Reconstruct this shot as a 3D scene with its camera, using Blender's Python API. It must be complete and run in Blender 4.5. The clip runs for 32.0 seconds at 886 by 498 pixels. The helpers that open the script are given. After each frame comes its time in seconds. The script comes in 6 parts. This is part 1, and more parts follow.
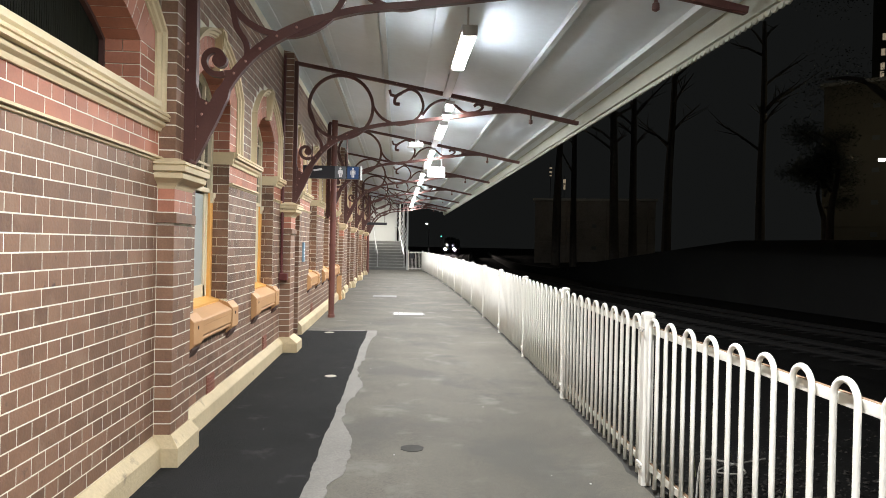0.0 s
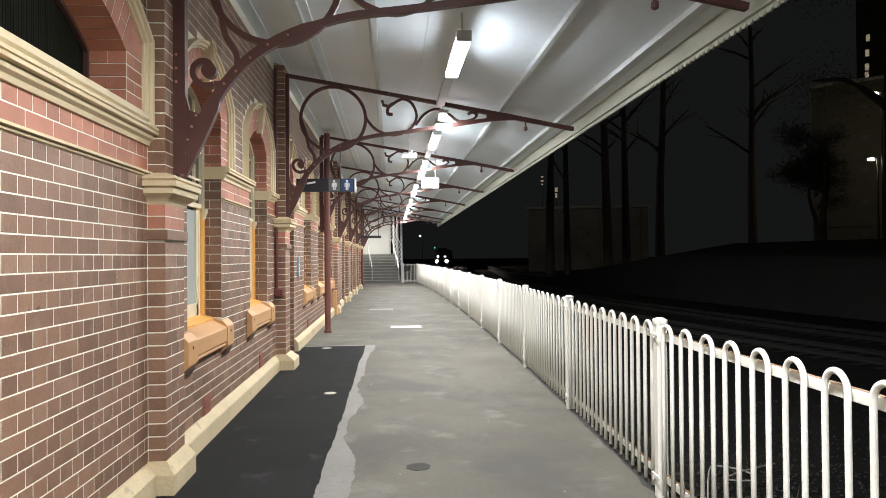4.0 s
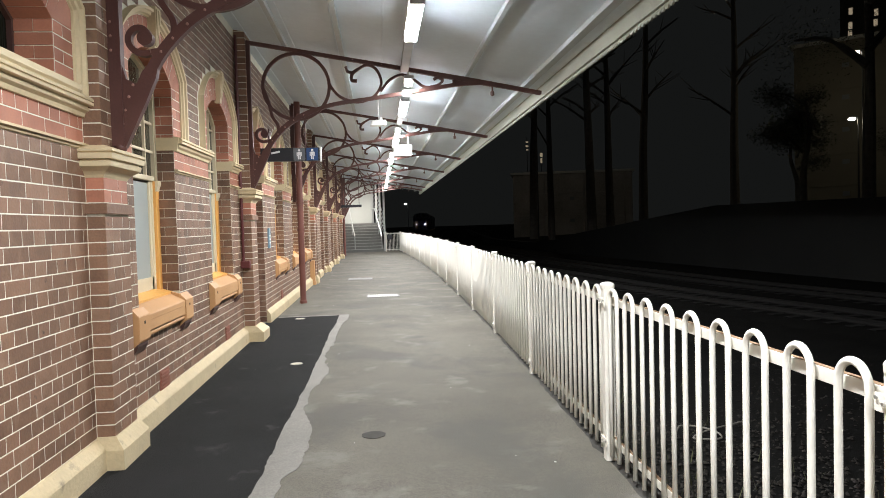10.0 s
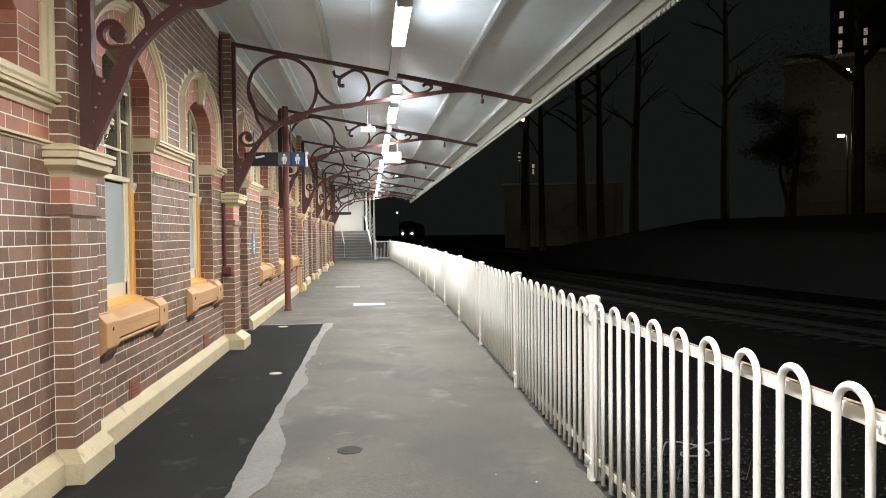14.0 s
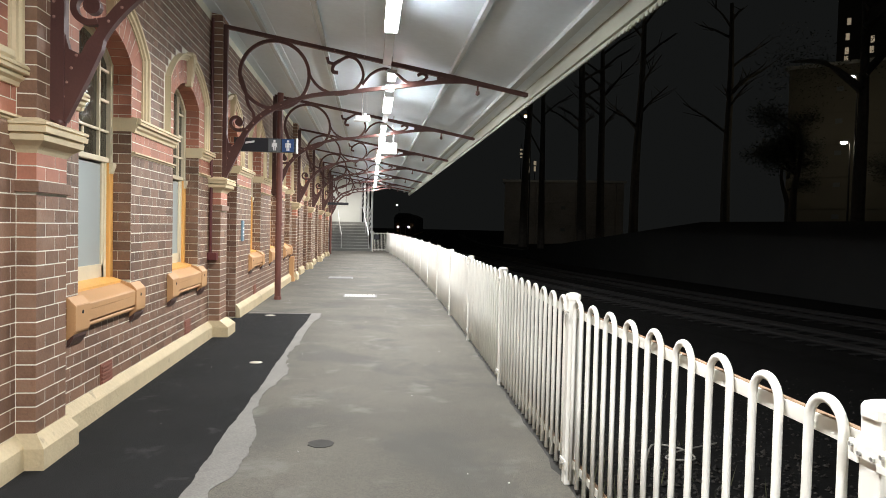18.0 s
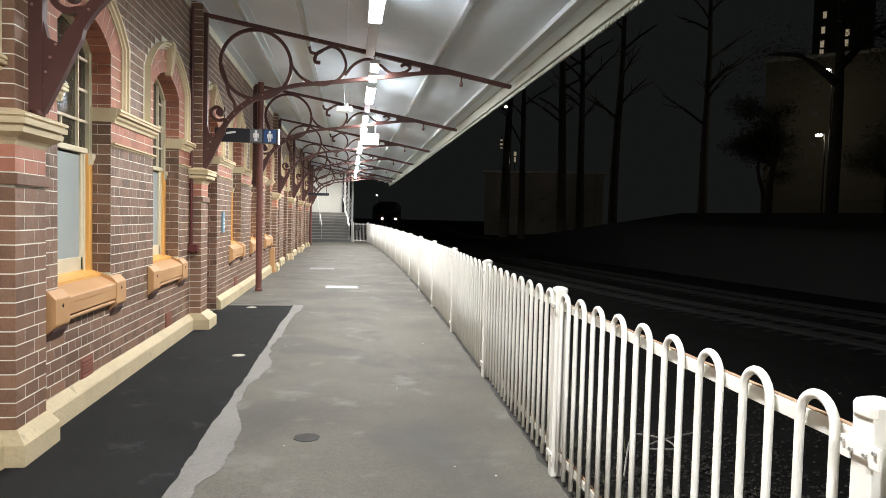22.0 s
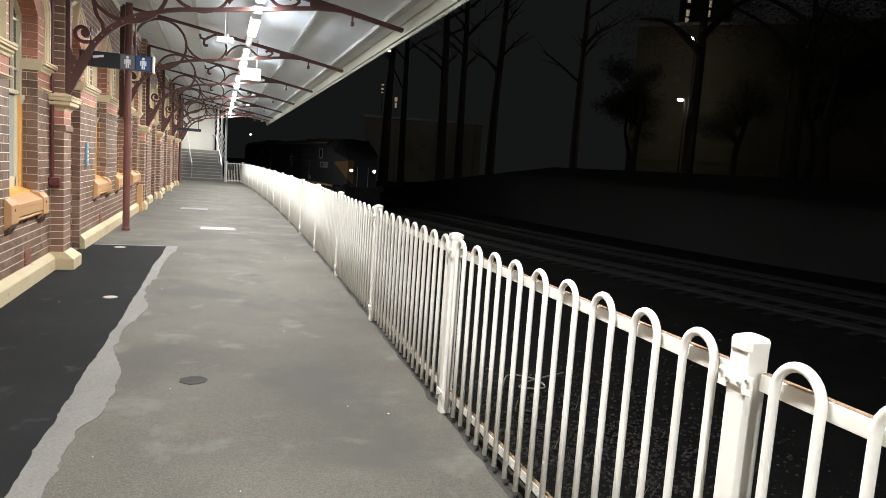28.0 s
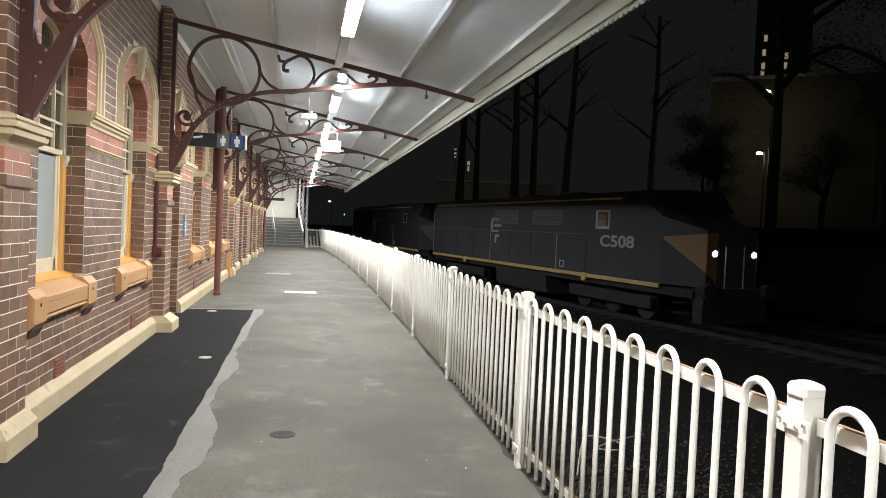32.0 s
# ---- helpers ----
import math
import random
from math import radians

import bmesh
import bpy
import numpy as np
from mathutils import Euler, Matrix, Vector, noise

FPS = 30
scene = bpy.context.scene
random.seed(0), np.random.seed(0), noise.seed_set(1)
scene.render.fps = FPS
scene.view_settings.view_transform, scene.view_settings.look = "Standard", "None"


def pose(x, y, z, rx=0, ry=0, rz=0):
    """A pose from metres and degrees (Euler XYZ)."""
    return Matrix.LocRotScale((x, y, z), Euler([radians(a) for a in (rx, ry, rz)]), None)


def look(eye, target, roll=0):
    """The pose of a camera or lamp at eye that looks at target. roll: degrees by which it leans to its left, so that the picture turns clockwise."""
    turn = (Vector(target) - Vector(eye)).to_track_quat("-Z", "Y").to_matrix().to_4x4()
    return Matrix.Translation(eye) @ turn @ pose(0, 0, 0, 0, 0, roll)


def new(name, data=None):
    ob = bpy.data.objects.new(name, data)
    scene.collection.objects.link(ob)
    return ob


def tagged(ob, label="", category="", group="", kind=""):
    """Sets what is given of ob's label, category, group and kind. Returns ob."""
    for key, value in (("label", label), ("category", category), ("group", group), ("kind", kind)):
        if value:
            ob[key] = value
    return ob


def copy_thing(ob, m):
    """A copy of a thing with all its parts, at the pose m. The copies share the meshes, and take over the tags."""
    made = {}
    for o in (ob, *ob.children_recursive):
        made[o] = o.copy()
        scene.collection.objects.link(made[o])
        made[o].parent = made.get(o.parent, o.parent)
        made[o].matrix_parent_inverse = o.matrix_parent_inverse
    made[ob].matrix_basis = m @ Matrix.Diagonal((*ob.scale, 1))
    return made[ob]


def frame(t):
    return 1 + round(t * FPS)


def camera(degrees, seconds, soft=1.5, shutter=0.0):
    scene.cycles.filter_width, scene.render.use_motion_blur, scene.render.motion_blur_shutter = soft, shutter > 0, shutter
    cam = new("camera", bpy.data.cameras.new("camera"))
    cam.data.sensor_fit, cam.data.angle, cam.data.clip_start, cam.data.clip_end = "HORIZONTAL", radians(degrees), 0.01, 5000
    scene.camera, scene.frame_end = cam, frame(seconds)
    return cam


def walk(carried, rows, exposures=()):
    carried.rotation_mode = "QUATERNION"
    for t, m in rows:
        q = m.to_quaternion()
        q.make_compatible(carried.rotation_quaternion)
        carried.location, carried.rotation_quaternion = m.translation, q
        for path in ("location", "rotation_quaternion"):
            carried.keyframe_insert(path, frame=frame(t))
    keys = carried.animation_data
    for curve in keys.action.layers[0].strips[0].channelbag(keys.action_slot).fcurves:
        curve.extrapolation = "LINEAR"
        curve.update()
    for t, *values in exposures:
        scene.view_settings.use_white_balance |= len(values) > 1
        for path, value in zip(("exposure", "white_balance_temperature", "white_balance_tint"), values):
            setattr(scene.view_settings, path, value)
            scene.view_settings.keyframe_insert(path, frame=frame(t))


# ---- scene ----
cam = camera(66.5, 32.0, soft=0.9)
# seconds, eye, target, roll: a hand-held camera on the platform
PATH = [
    (0, (-0.038, -0.467, 1.576), (0.096, 1.529, 1.564), 1.2),
    (0.5, (-0.093, -0.377, 1.568), (0.061, 1.618, 1.562), 0.6),
    (1, (-0.062, -0.347, 1.594), (0.089, 1.646, 1.661), -0.6),
    (1.5, (-0.03, -0.355, 1.576), (0.118, 1.638, 1.64), 0.1),
    (2, (-0.028, -0.37, 1.595), (0.142, 1.623, 1.62), 0.4),
    (2.5, (-0.097, -0.336, 1.557), (0.058, 1.658, 1.572), -0.3),
    (4.5, (-0.081, -0.304, 1.572), (0.073, 1.690, 1.605), -0.5),
    (5, (-0.080, -0.308, 1.582), (0.103, 1.683, 1.627), -0.6),
    (5.5, (-0.095, -0.301, 1.579), (0.077, 1.692, 1.616), -2.0),
    (6, (-0.092, -0.312, 1.571), (0.045, 1.683, 1.612), -2.3),
    (6.5, (-0.074, -0.300, 1.560), (0.073, 1.695, 1.580), -0.7),
    (7, (-0.042, -0.308, 1.574), (0.134, 1.684, 1.573), -2.2),
    (7.5, (-0.030, -0.330, 1.575), (0.163, 1.660, 1.560), -1.6),
    (8, (-0.016, -0.335, 1.574), (0.164, 1.657, 1.538), -1.4),
    (8.5, (-0.010, -0.336, 1.578), (0.151, 1.657, 1.544), -1.1),
    (9, (-0.021, -0.338, 1.570), (0.114, 1.657, 1.538), -1.4),
    (9.5, (0.009, -0.317, 1.559), (0.174, 1.676, 1.498), -0.8),
    (10, (0.188, -0.281, 1.561), (0.376, 1.709, 1.487), -1.6),
    (10.5, (0.267, -0.241, 1.583), (0.440, 1.751, 1.523), -2.1),
    (11, (0.260, -0.209, 1.578), (0.397, 1.786, 1.537), -0.5),
    (11.5, (0.242, -0.201, 1.575), (0.355, 1.795, 1.539), 0.2),
    (12, (0.212, -0.204, 1.581), (0.317, 1.793, 1.566), -0.0),
    (12.5, (0.225, -0.204, 1.563), (0.325, 1.794, 1.569), -0.0),
    (13, (0.211, -0.190, 1.556), (0.339, 1.806, 1.541), 0.4),
    (13.5, (0.220, -0.159, 1.546), (0.377, 1.834, 1.516), 0.6),
    (14, (0.269, -0.119, 1.552), (0.484, 1.868, 1.505), -0.6),
    (14.5, (0.439, -0.081, 1.556), (0.679, 1.904, 1.540), -1.2),
    (16.5, (0.415, -0.001, 1.538), (0.574, 1.992, 1.491), 1.2),
    (17, (0.422, 0.003, 1.534), (0.587, 1.996, 1.482), 1.0),
    (17.5, (0.414, -0.003, 1.532), (0.596, 1.988, 1.477), 1.2),
    (18, (0.416, 0.001, 1.533), (0.633, 1.988, 1.469), 1.3),
    (18.5, (0.420, 0.015, 1.533), (0.665, 1.998, 1.473), 2.1),
    (19, (0.389, -0.025, 1.540), (0.646, 1.957, 1.449), 2.2),
    (19.5, (0.371, -0.007, 1.555), (0.589, 1.978, 1.440), 1.2),
    (20, (0.369, 0.005, 1.555), (0.535, 1.995, 1.447), 1.1),
    (20.5, (0.383, 0.019, 1.548), (0.546, 2.011, 1.457), 0.9),
    (21, (0.373, 0.019, 1.551), (0.598, 2.004, 1.461), 1.2),
    (21.5, (0.375, 0.021, 1.552), (0.624, 2.004, 1.464), 1.4),
    (22, (0.372, 0.015, 1.552), (0.648, 1.993, 1.461), 1.4),
    (22.5, (0.382, 0.024, 1.550), (0.680, 1.999, 1.460), 1.5),
    (23, (0.392, 0.033, 1.551), (0.700, 2.007, 1.461), 1.8),
    (23.5, (0.403, 0.031, 1.549), (0.720, 2.003, 1.452), 1.6),
    (24, (0.398, 0.031, 1.543), (0.718, 2.002, 1.438), 1.7),
    (24.5, (0.381, 0.040, 1.539), (0.708, 2.006, 1.376), 2.8),
    (25, (0.378, 0.030, 1.535), (0.732, 1.987, 1.329), 1.8),
    (25.5, (0.379, 0.029, 1.533), (0.757, 1.981, 1.328), 2.9),
    (27.5, (0.255, 0.009, 1.535), (0.829, 1.912, 1.310), 3.4),
    (28, (0.231, -0.001, 1.537), (0.865, 1.881, 1.306), 4.0),
    (28.5, (0.241, -0.014, 1.542), (0.885, 1.863, 1.294), 1.8),
    (29, (0.251, -0.012, 1.544), (0.849, 1.883, 1.308), 2.2),
    (29.5, (0.267, -0.020, 1.542), (0.842, 1.882, 1.312), 2.3),
    (30, (0.324, -0.101, 1.546), (0.825, 1.831, 1.415), 0.9),
    (30.5, (0.349, -0.189, 1.560), (0.760, 1.765, 1.439), 0.6),
    (31, (0.267, -0.220, 1.545), (0.646, 1.742, 1.460), 1.2),
    (31.5, (0.186, -0.234, 1.549), (0.582, 1.725, 1.463), 1.2),
    (32, (0.174, -0.233, 1.549), (0.590, 1.722, 1.486), 2.5)
]
walk(cam, [(t, look(e, a, r)) for t, e, a, r in PATH])

# ---- night sky ----
world = bpy.data.worlds.new("night")
scene.world = world
world.use_nodes = True
world.node_tree.nodes["Background"].inputs[0].default_value = (0.57, 0.61, 0.60, 1)
world.node_tree.nodes["Background"].inputs[1].default_value = 0.0108
scene.view_settings.exposure = 0.17

# plan, in metres: x across the platform, y along it, z up from its surface
WALL, PIL, PLINTH = -1.70, -1.585, -1.52      # faces of the wall, the pilasters and the plinth
P1, BAY = 4.53, 4.82                           # first pilaster and the bay
COURSE, STRETCH, HEAD = 0.0862, 0.2506, 0.1253
Z0 = 0.21                                      # top of the plinth
Y_NEAR, Y_FAR = -4.2, 35.0
LAMP_X, LAMP_Z = 0.62, 3.60


def roof_z(x):
    return 4.15 - 0.172 * (x + 1.5)


def fence_x(y):
    return 1.93 - 0.00111 * (y - 20) ** 2 if y > 3.95 else 1.644 + 0.017 * (y - 3.95)


def pil_y(k):
    """Middle of a pilaster; the second stands a little past its bay line."""
    return P1 + BAY * k + (0.11 if k == 1 else 0.0)


def lamp_x(k):
    """The lights stray a little from one line."""
    return LAMP_X + (-0.02, 0.06, 0.05, 0.02)[min(max(k, 0), 3)]


# ---- lamps under the awning ----
for k in range(-2, 7):
    lamp = bpy.data.lights.new("awning_lamp", "AREA")
    far = k > 0   # further along, small lights fill the gap before each long one
    lamp.shape, lamp.size, lamp.size_y = "RECTANGLE", 0.13, 3.3 if far else 1.45
    lamp.energy, lamp.color = 222 if far else 108 if k == 0 else 165 if k == -1 else 300, (0.985, 0.985, 0.99)
    new("awning_lamp", lamp).matrix_world = pose(lamp_x(k), P1 + BAY * k + (1.2 if far else 2.1), LAMP_Z - 0.075, 0, -4)
stair_lamp = bpy.data.lights.new("stair_lamp", "AREA")
stair_lamp.shape, stair_lamp.size, stair_lamp.size_y, stair_lamp.energy, stair_lamp.color = "RECTANGLE", 0.3, 1.2, 220, (1, 0.95, 0.88)
new("stair_lamp", stair_lamp).matrix_world = pose(-0.6, 42.6, 4.3)


# ---- materials ----
def mat(name, base, rough=0.6, metal=0.0, var=0.18, scale=3.0, fine=45.0, bump=0.15, rnd=0.0, island=0.0, spots=None, spot_scale=2.0, spot_at=0.62, dirt=None, dirt_scale=0.6, dirt_at=0.58, glow=0.0, trans=0.0, coat=0.0, stretch=(1, 1, 1), spec=0.5, grain=1.6):
    m = bpy.data.materials.new(name)
    m.use_nodes = True
    nt = m.node_tree
    n, ln = nt.nodes, nt.links
    b = n["Principled BSDF"]
    tc = n.new("ShaderNodeTexCoord")
    mp = n.new("ShaderNodeMapping")
    mp.inputs["Scale"].default_value = stretch
    info = n.new("ShaderNodeObjectInfo")
    add = n.new("ShaderNodeVectorMath")
    add.operation = "MULTIPLY_ADD"
    add.inputs[1].default_value = (7.3, 5.1, 9.7)
    ln.new(info.outputs["Random"], add.inputs[0])
    ln.new(tc.outputs["Object"], add.inputs[2])
    ln.new(add.outputs[0], mp.inputs["Vector"])
    big, small = n.new("ShaderNodeTexNoise"), n.new("ShaderNodeTexNoise")
    big.inputs["Scale"].default_value, big.inputs["Detail"].default_value = scale, 5
    small.inputs["Scale"].default_value, small.inputs["Detail"].default_value = fine, 4
    for t in (big, small):
        ln.new(mp.outputs[0], t.inputs["Vector"])

    def math_node(op, a, c):
        q = n.new("ShaderNodeMath")
        q.operation = op
        for i, v in enumerate((a, c)):
            if isinstance(v, (int, float)):
                q.inputs[i].default_value = v
            else:
                ln.new(v, q.inputs[i])
        return q.outputs[0]

    tone = math_node("MULTIPLY", math_node("SUBTRACT", big.outputs["Fac"], 0.5), 3.0 * var)
    tone = math_node("ADD", tone, math_node("MULTIPLY", math_node("SUBTRACT", small.outputs["Fac"], 0.5), grain * var))
    if rnd:
        tone = math_node("ADD", tone, math_node("MULTIPLY", math_node("SUBTRACT", info.outputs["Random"], 0.5), 2 * rnd))
    if island:
        geo = n.new("ShaderNodeNewGeometry")
        tone = math_node("ADD", tone, math_node("MULTIPLY", math_node("SUBTRACT", geo.outputs["Random Per Island"], 0.5), 2 * island))
    gain = math_node("ADD", tone, 1.0)
    mul = n.new("ShaderNodeVectorMath")
    mul.operation = "SCALE"
    mul.inputs[0].default_value = base
    ln.new(gain, mul.inputs["Scale"])
    col = mul.outputs[0]
    if spots:
        sp = n.new("ShaderNodeTexNoise")
        sp.inputs["Scale"].default_value, sp.inputs["Detail"].default_value, sp.inputs["Roughness"].default_value = spot_scale, 6, 0.62
        ln.new(mp.outputs[0], sp.inputs["Vector"])
        ramp = n.new("ShaderNodeMapRange")
        ramp.inputs["From Min"].default_value, ramp.inputs["From Max"].default_value = spot_at, spot_at + 0.1
        ln.new(sp.outputs["Fac"], ramp.inputs["Value"])
        mix = n.new("ShaderNodeMix")
        mix.data_type = "RGBA"
        ln.new(ramp.outputs[0], mix.inputs["Factor"])
        ln.new(col, mix.inputs["A"])
        mix.inputs["B"].default_value = (*spots, 1)
        col = mix.outputs["Result"]
    if dirt:
        sp = n.new("ShaderNodeTexNoise")
        sp.inputs["Scale"].default_value, sp.inputs["Detail"].default_value, sp.inputs["Roughness"].default_value, sp.inputs["Distortion"].default_value = dirt_scale, 8, 0.6, 0.6
        ln.new(mp.outputs[0], sp.inputs["Vector"])
        ramp = n.new("ShaderNodeMapRange")
        ramp.inputs["From Min"].default_value, ramp.inputs["From Max"].default_value, ramp.inputs["To Max"].default_value = dirt_at, dirt_at + 0.14, 0.8
        ln.new(sp.outputs["Fac"], ramp.inputs["Value"])
        mix = n.new("ShaderNodeMix")
        mix.data_type = "RGBA"
        ln.new(ramp.outputs[0], mix.inputs["Factor"])
        ln.new(col, mix.inputs["A"])
        mix.inputs["B"].default_value = (*dirt, 1)
        col = mix.outputs["Result"]
    ln.new(col, b.inputs["Base Color"])
    ln.new(math_node("ADD", math_node("MULTIPLY", math_node("SUBTRACT", small.outputs["Fac"], 0.5), 0.25), rough), b.inputs["Roughness"])
    b.inputs["Metallic"].default_value = metal
    b.inputs["Transmission Weight"].default_value = trans
    b.inputs["Coat Weight"].default_value = coat
    b.inputs["Specular IOR Level"].default_value = spec
    if glow:
        ln.new(col, b.inputs["Emission Color"])
        b.inputs["Emission Strength"].default_value = glow
    if bump:
        bp = n.new("ShaderNodeBump")
        bp.inputs["Strength"].default_value, bp.inputs["Distance"].default_value = bump, 0.01
        ln.new(small.outputs["Fac"], bp.inputs["Height"])
        ln.new(bp.outputs[0], b.inputs["Normal"])
    return m


BROWN = mat("brown_painted_brick", (0.2343, 0.13, 0.08108), 0.58, grain=2.2, var=0.22, scale=7, fine=60, bump=0.3, rnd=0.24, island=0.24, spots=(0.1132, 0.06821, 0.05148), spot_scale=14, spot_at=0.63, dirt=(0.3217, 0.2033, 0.1352), dirt_scale=3.2, dirt_at=0.53)
RED = mat("red_painted_brick", (0.455, 0.187, 0.118), 0.6, var=0.18, scale=5, fine=70, bump=0.12, rnd=0.15, island=0.15)
MORTAR = mat("white_pointing", (0.84, 0.8125, 0.689), 0.8, var=0.12, scale=4, fine=90)
CREAM = mat("cream_painted_stone", (0.70, 0.582, 0.37), 0.6, var=0.1, scale=2.5, fine=60, bump=0.1, spots=(0.442, 0.351, 0.221), spot_scale=4.5, spot_at=0.66)
PLINTH_M = mat("cream_painted_render", (0.572, 0.468, 0.2925), 0.75, grain=1.8, var=0.14, scale=3.0, fine=35, bump=0.45, spots=(0.312, 0.247, 0.169), spot_scale=5.5, spot_at=0.62)
OCHRE = mat("ochre_painted_timber", (0.806, 0.429, 0.117), 0.4, var=0.1, scale=3, fine=40, stretch=(4, 4, 0.6))
PEACH = mat("peach_painted_timber", (0.546, 0.3055, 0.1365), 0.6, var=0.09, scale=2.5, fine=50, spots=(0.546, 0.325, 0.169), spot_scale=7, spot_at=0.7)
SASH = mat("cream_painted_sash", (0.76, 0.67, 0.48), 0.45, var=0.08, scale=4)
FROST = mat("pale_obscured_panel", (0.403, 0.4485, 0.4355), 0.35, var=0.03, scale=0.8, fine=3, bump=0.0)
GLASS = mat("dark_window_glass", (0.012, 0.014, 0.013), 0.06, var=0.1, scale=6, bump=0.02)
CATHEDRAL = mat("dark_textured_glass", (0.045, 0.041, 0.028), 0.03, var=0.2, scale=6, fine=30, bump=0.45)
REEDED = mat("dark_reeded_glass", (0.010, 0.010, 0.006), 0.6, spec=0.12, var=0.5, scale=2, fine=14, bump=0.25, stretch=(1, 7, 0.5))
IRON = mat("dark_red_painted_iron", (0.09568, 0.03827, 0.03229), 0.48, var=0.22, scale=3, fine=60, bump=0.15, coat=0.1)
IRON_DARK = mat("dark_brown_painted_iron", (0.078, 0.039, 0.0338), 0.42, var=0.22, scale=3, fine=60, bump=0.15)
COLUMN_RED = mat("faded_red_painted_iron", (0.165, 0.062, 0.048), 0.55, var=0.2, scale=3, fine=60, bump=0.15)
RUST = mat("rivet_heads", (0.34, 0.20, 0.16), 0.6)
SHEET = mat("pale_grey_awning_lining", (0.70, 0.775, 0.82), 0.6, var=0.09, scale=0.8, fine=12, bump=0.06, spots=(0.42, 0.42, 0.38), spot_scale=1.2, spot_at=0.66)
PURLIN = mat("grey_painted_timber_purlin", (0.54, 0.58, 0.58), 0.55, var=0.08)
VALANCE = mat("cream_grey_valance_boards", (0.312, 0.3198, 0.2574), 0.6, var=0.1, spots=(0.234, 0.2184, 0.1716), spot_scale=4, spot_at=0.66)
FENCE = mat("white_powder_coated_steel", (0.84, 0.825, 0.755), 0.6, spec=0.3, var=0.07, scale=3, fine=40, bump=0.06, spots=(0.65, 0.585, 0.468), spot_scale=9, spot_at=0.70)
GRIME = mat("rusty_grime", (0.299, 0.195, 0.117), 0.8, var=0.35, scale=9, fine=60)
BOLT = mat("galvanised_bolt", (0.55, 0.55, 0.53), 0.35, metal=0.8)
ASPHALT = mat("worn_grey_platform_asphalt", (0.1098, 0.1018, 0.08217), 0.8, spec=0.35, grain=5.5, var=0.34, scale=0.9, fine=130, bump=0.4, spots=(0.1579, 0.1511, 0.13), spot_scale=1.9, spot_at=0.57, dirt=(0.0792, 0.07678, 0.0656), dirt_scale=1.1, dirt_at=0.50)
DARK_ASPHALT = mat("fresh_dark_asphalt", (0.01791, 0.01791, 0.01791), 0.95, spec=0.12, var=0.25, scale=1.5, fine=160, bump=0.5, spots=(0.04479, 0.04479, 0.04479), spot_scale=3, spot_at=0.62)
CONCRETE = mat("pale_concrete_strip", (0.1952, 0.1869, 0.168), 0.8, grain=4.5, var=0.2, scale=2.0, fine=90, bump=0.3, spots=(0.1656, 0.1573, 0.1419), spot_scale=4, spot_at=0.56)
STONE = mat("grey_concrete", (0.429, 0.429, 0.403), 0.8, var=0.15, scale=1.2, fine=50, bump=0.2)
TREAD = mat("worn_grey_stair_concrete", (0.208, 0.208, 0.1976), 0.85, var=0.2, scale=2, fine=50, bump=0.2)
PALE = mat("pale_painted_panel", (0.62, 0.63, 0.60), 0.6, var=0.06, scale=1)
COVER = mat("pale_metal_cover", (0.468, 0.4368, 0.3536), 0.6, metal=0.2, var=0.15, scale=8)
TACTILE = mat("white_access_cover", (0.4914, 0.4855, 0.4504), 0.7, var=0.12, scale=5)
STAIN = mat("dark_patch", (0.06318, 0.06092, 0.05565), 0.9, spec=0.2, var=0.3, scale=6, fine=120, bump=0.3)
STEEL = mat("galvanised_steel", (0.56, 0.57, 0.57), 0.4, metal=0.7, var=0.1)
LAMP = mat("lit_lamp_diffuser", (0.90, 0.95, 1.0), 0.4, var=0.0, bump=0, glow=52.0)
LAMP_FAINT = mat("lit_small_diffuser", (0.92, 0.96, 1.0), 0.4, var=0.0, bump=0, glow=20.0)
HOUSING = mat("grey_lamp_housing", (0.50, 0.50, 0.48), 0.5, var=0.08)
SIGN_DARK = mat("black_sign_panel", (0.016, 0.018, 0.024), 0.35, var=0.1)
SIGN_BLUE = mat("blue_sign_panel", (0.022, 0.07, 0.20), 0.35, var=0.05)
SIGN_GREY = mat("grey_sign_panel", (0.13, 0.14, 0.15), 0.35, var=0.05)
SIGN_WHITE = mat("white_sign_ink", (0.84, 0.84, 0.84), 0.5, var=0.03)
PLAQUE = mat("bright_blue_plaque", (0.20, 0.33, 0.42), 0.3, var=0.05)
TERRA = mat("terracotta_vent", (0.26, 0.0975, 0.065), 0.7, var=0.15, scale=8)
MAROON = mat("maroon_painted_metal", (0.117, 0.0286, 0.0286), 0.4, var=0.15)
# ground colour near black: the unlit yard's darkness is put into it
BALLAST = mat("night_dark_ballast", (0.008, 0.0078, 0.0072), 0.95, spec=0.12, var=0.45, scale=1.5, fine=25, bump=0.9)
PEBBLE = mat("ballast_stones", (0.022, 0.019, 0.015), 0.9, var=0.3, scale=9, island=0.5)
# rails and sleepers carry the night's shade in their near-black base colours
RAIL = mat("worn_rail_night_dark", (0.011, 0.010, 0.009), 0.75, metal=0.2, var=0.2)
SLEEPER = mat("weathered_sleeper_night_dark", (0.009, 0.008, 0.007), 0.9, var=0.3, scale=4)
WEED = mat("dry_weeds", (0.075, 0.08, 0.035), 0.8, var=0.3, island=0.4)
WIRE = mat("pale_loose_cable", (0.35, 0.33, 0.29), 0.6)
# stone darkened in its colour to stand for lying out of the lamps' light
NIGHT_WALL = mat("night_dark_retaining_wall", (0.020, 0.021, 0.020), 0.9, var=0.35, scale=0.25, fine=3, bump=0.4)
LEAF = mat("night_foliage", (0.085, 0.095, 0.06), 0.7, var=0.3, island=0.45)
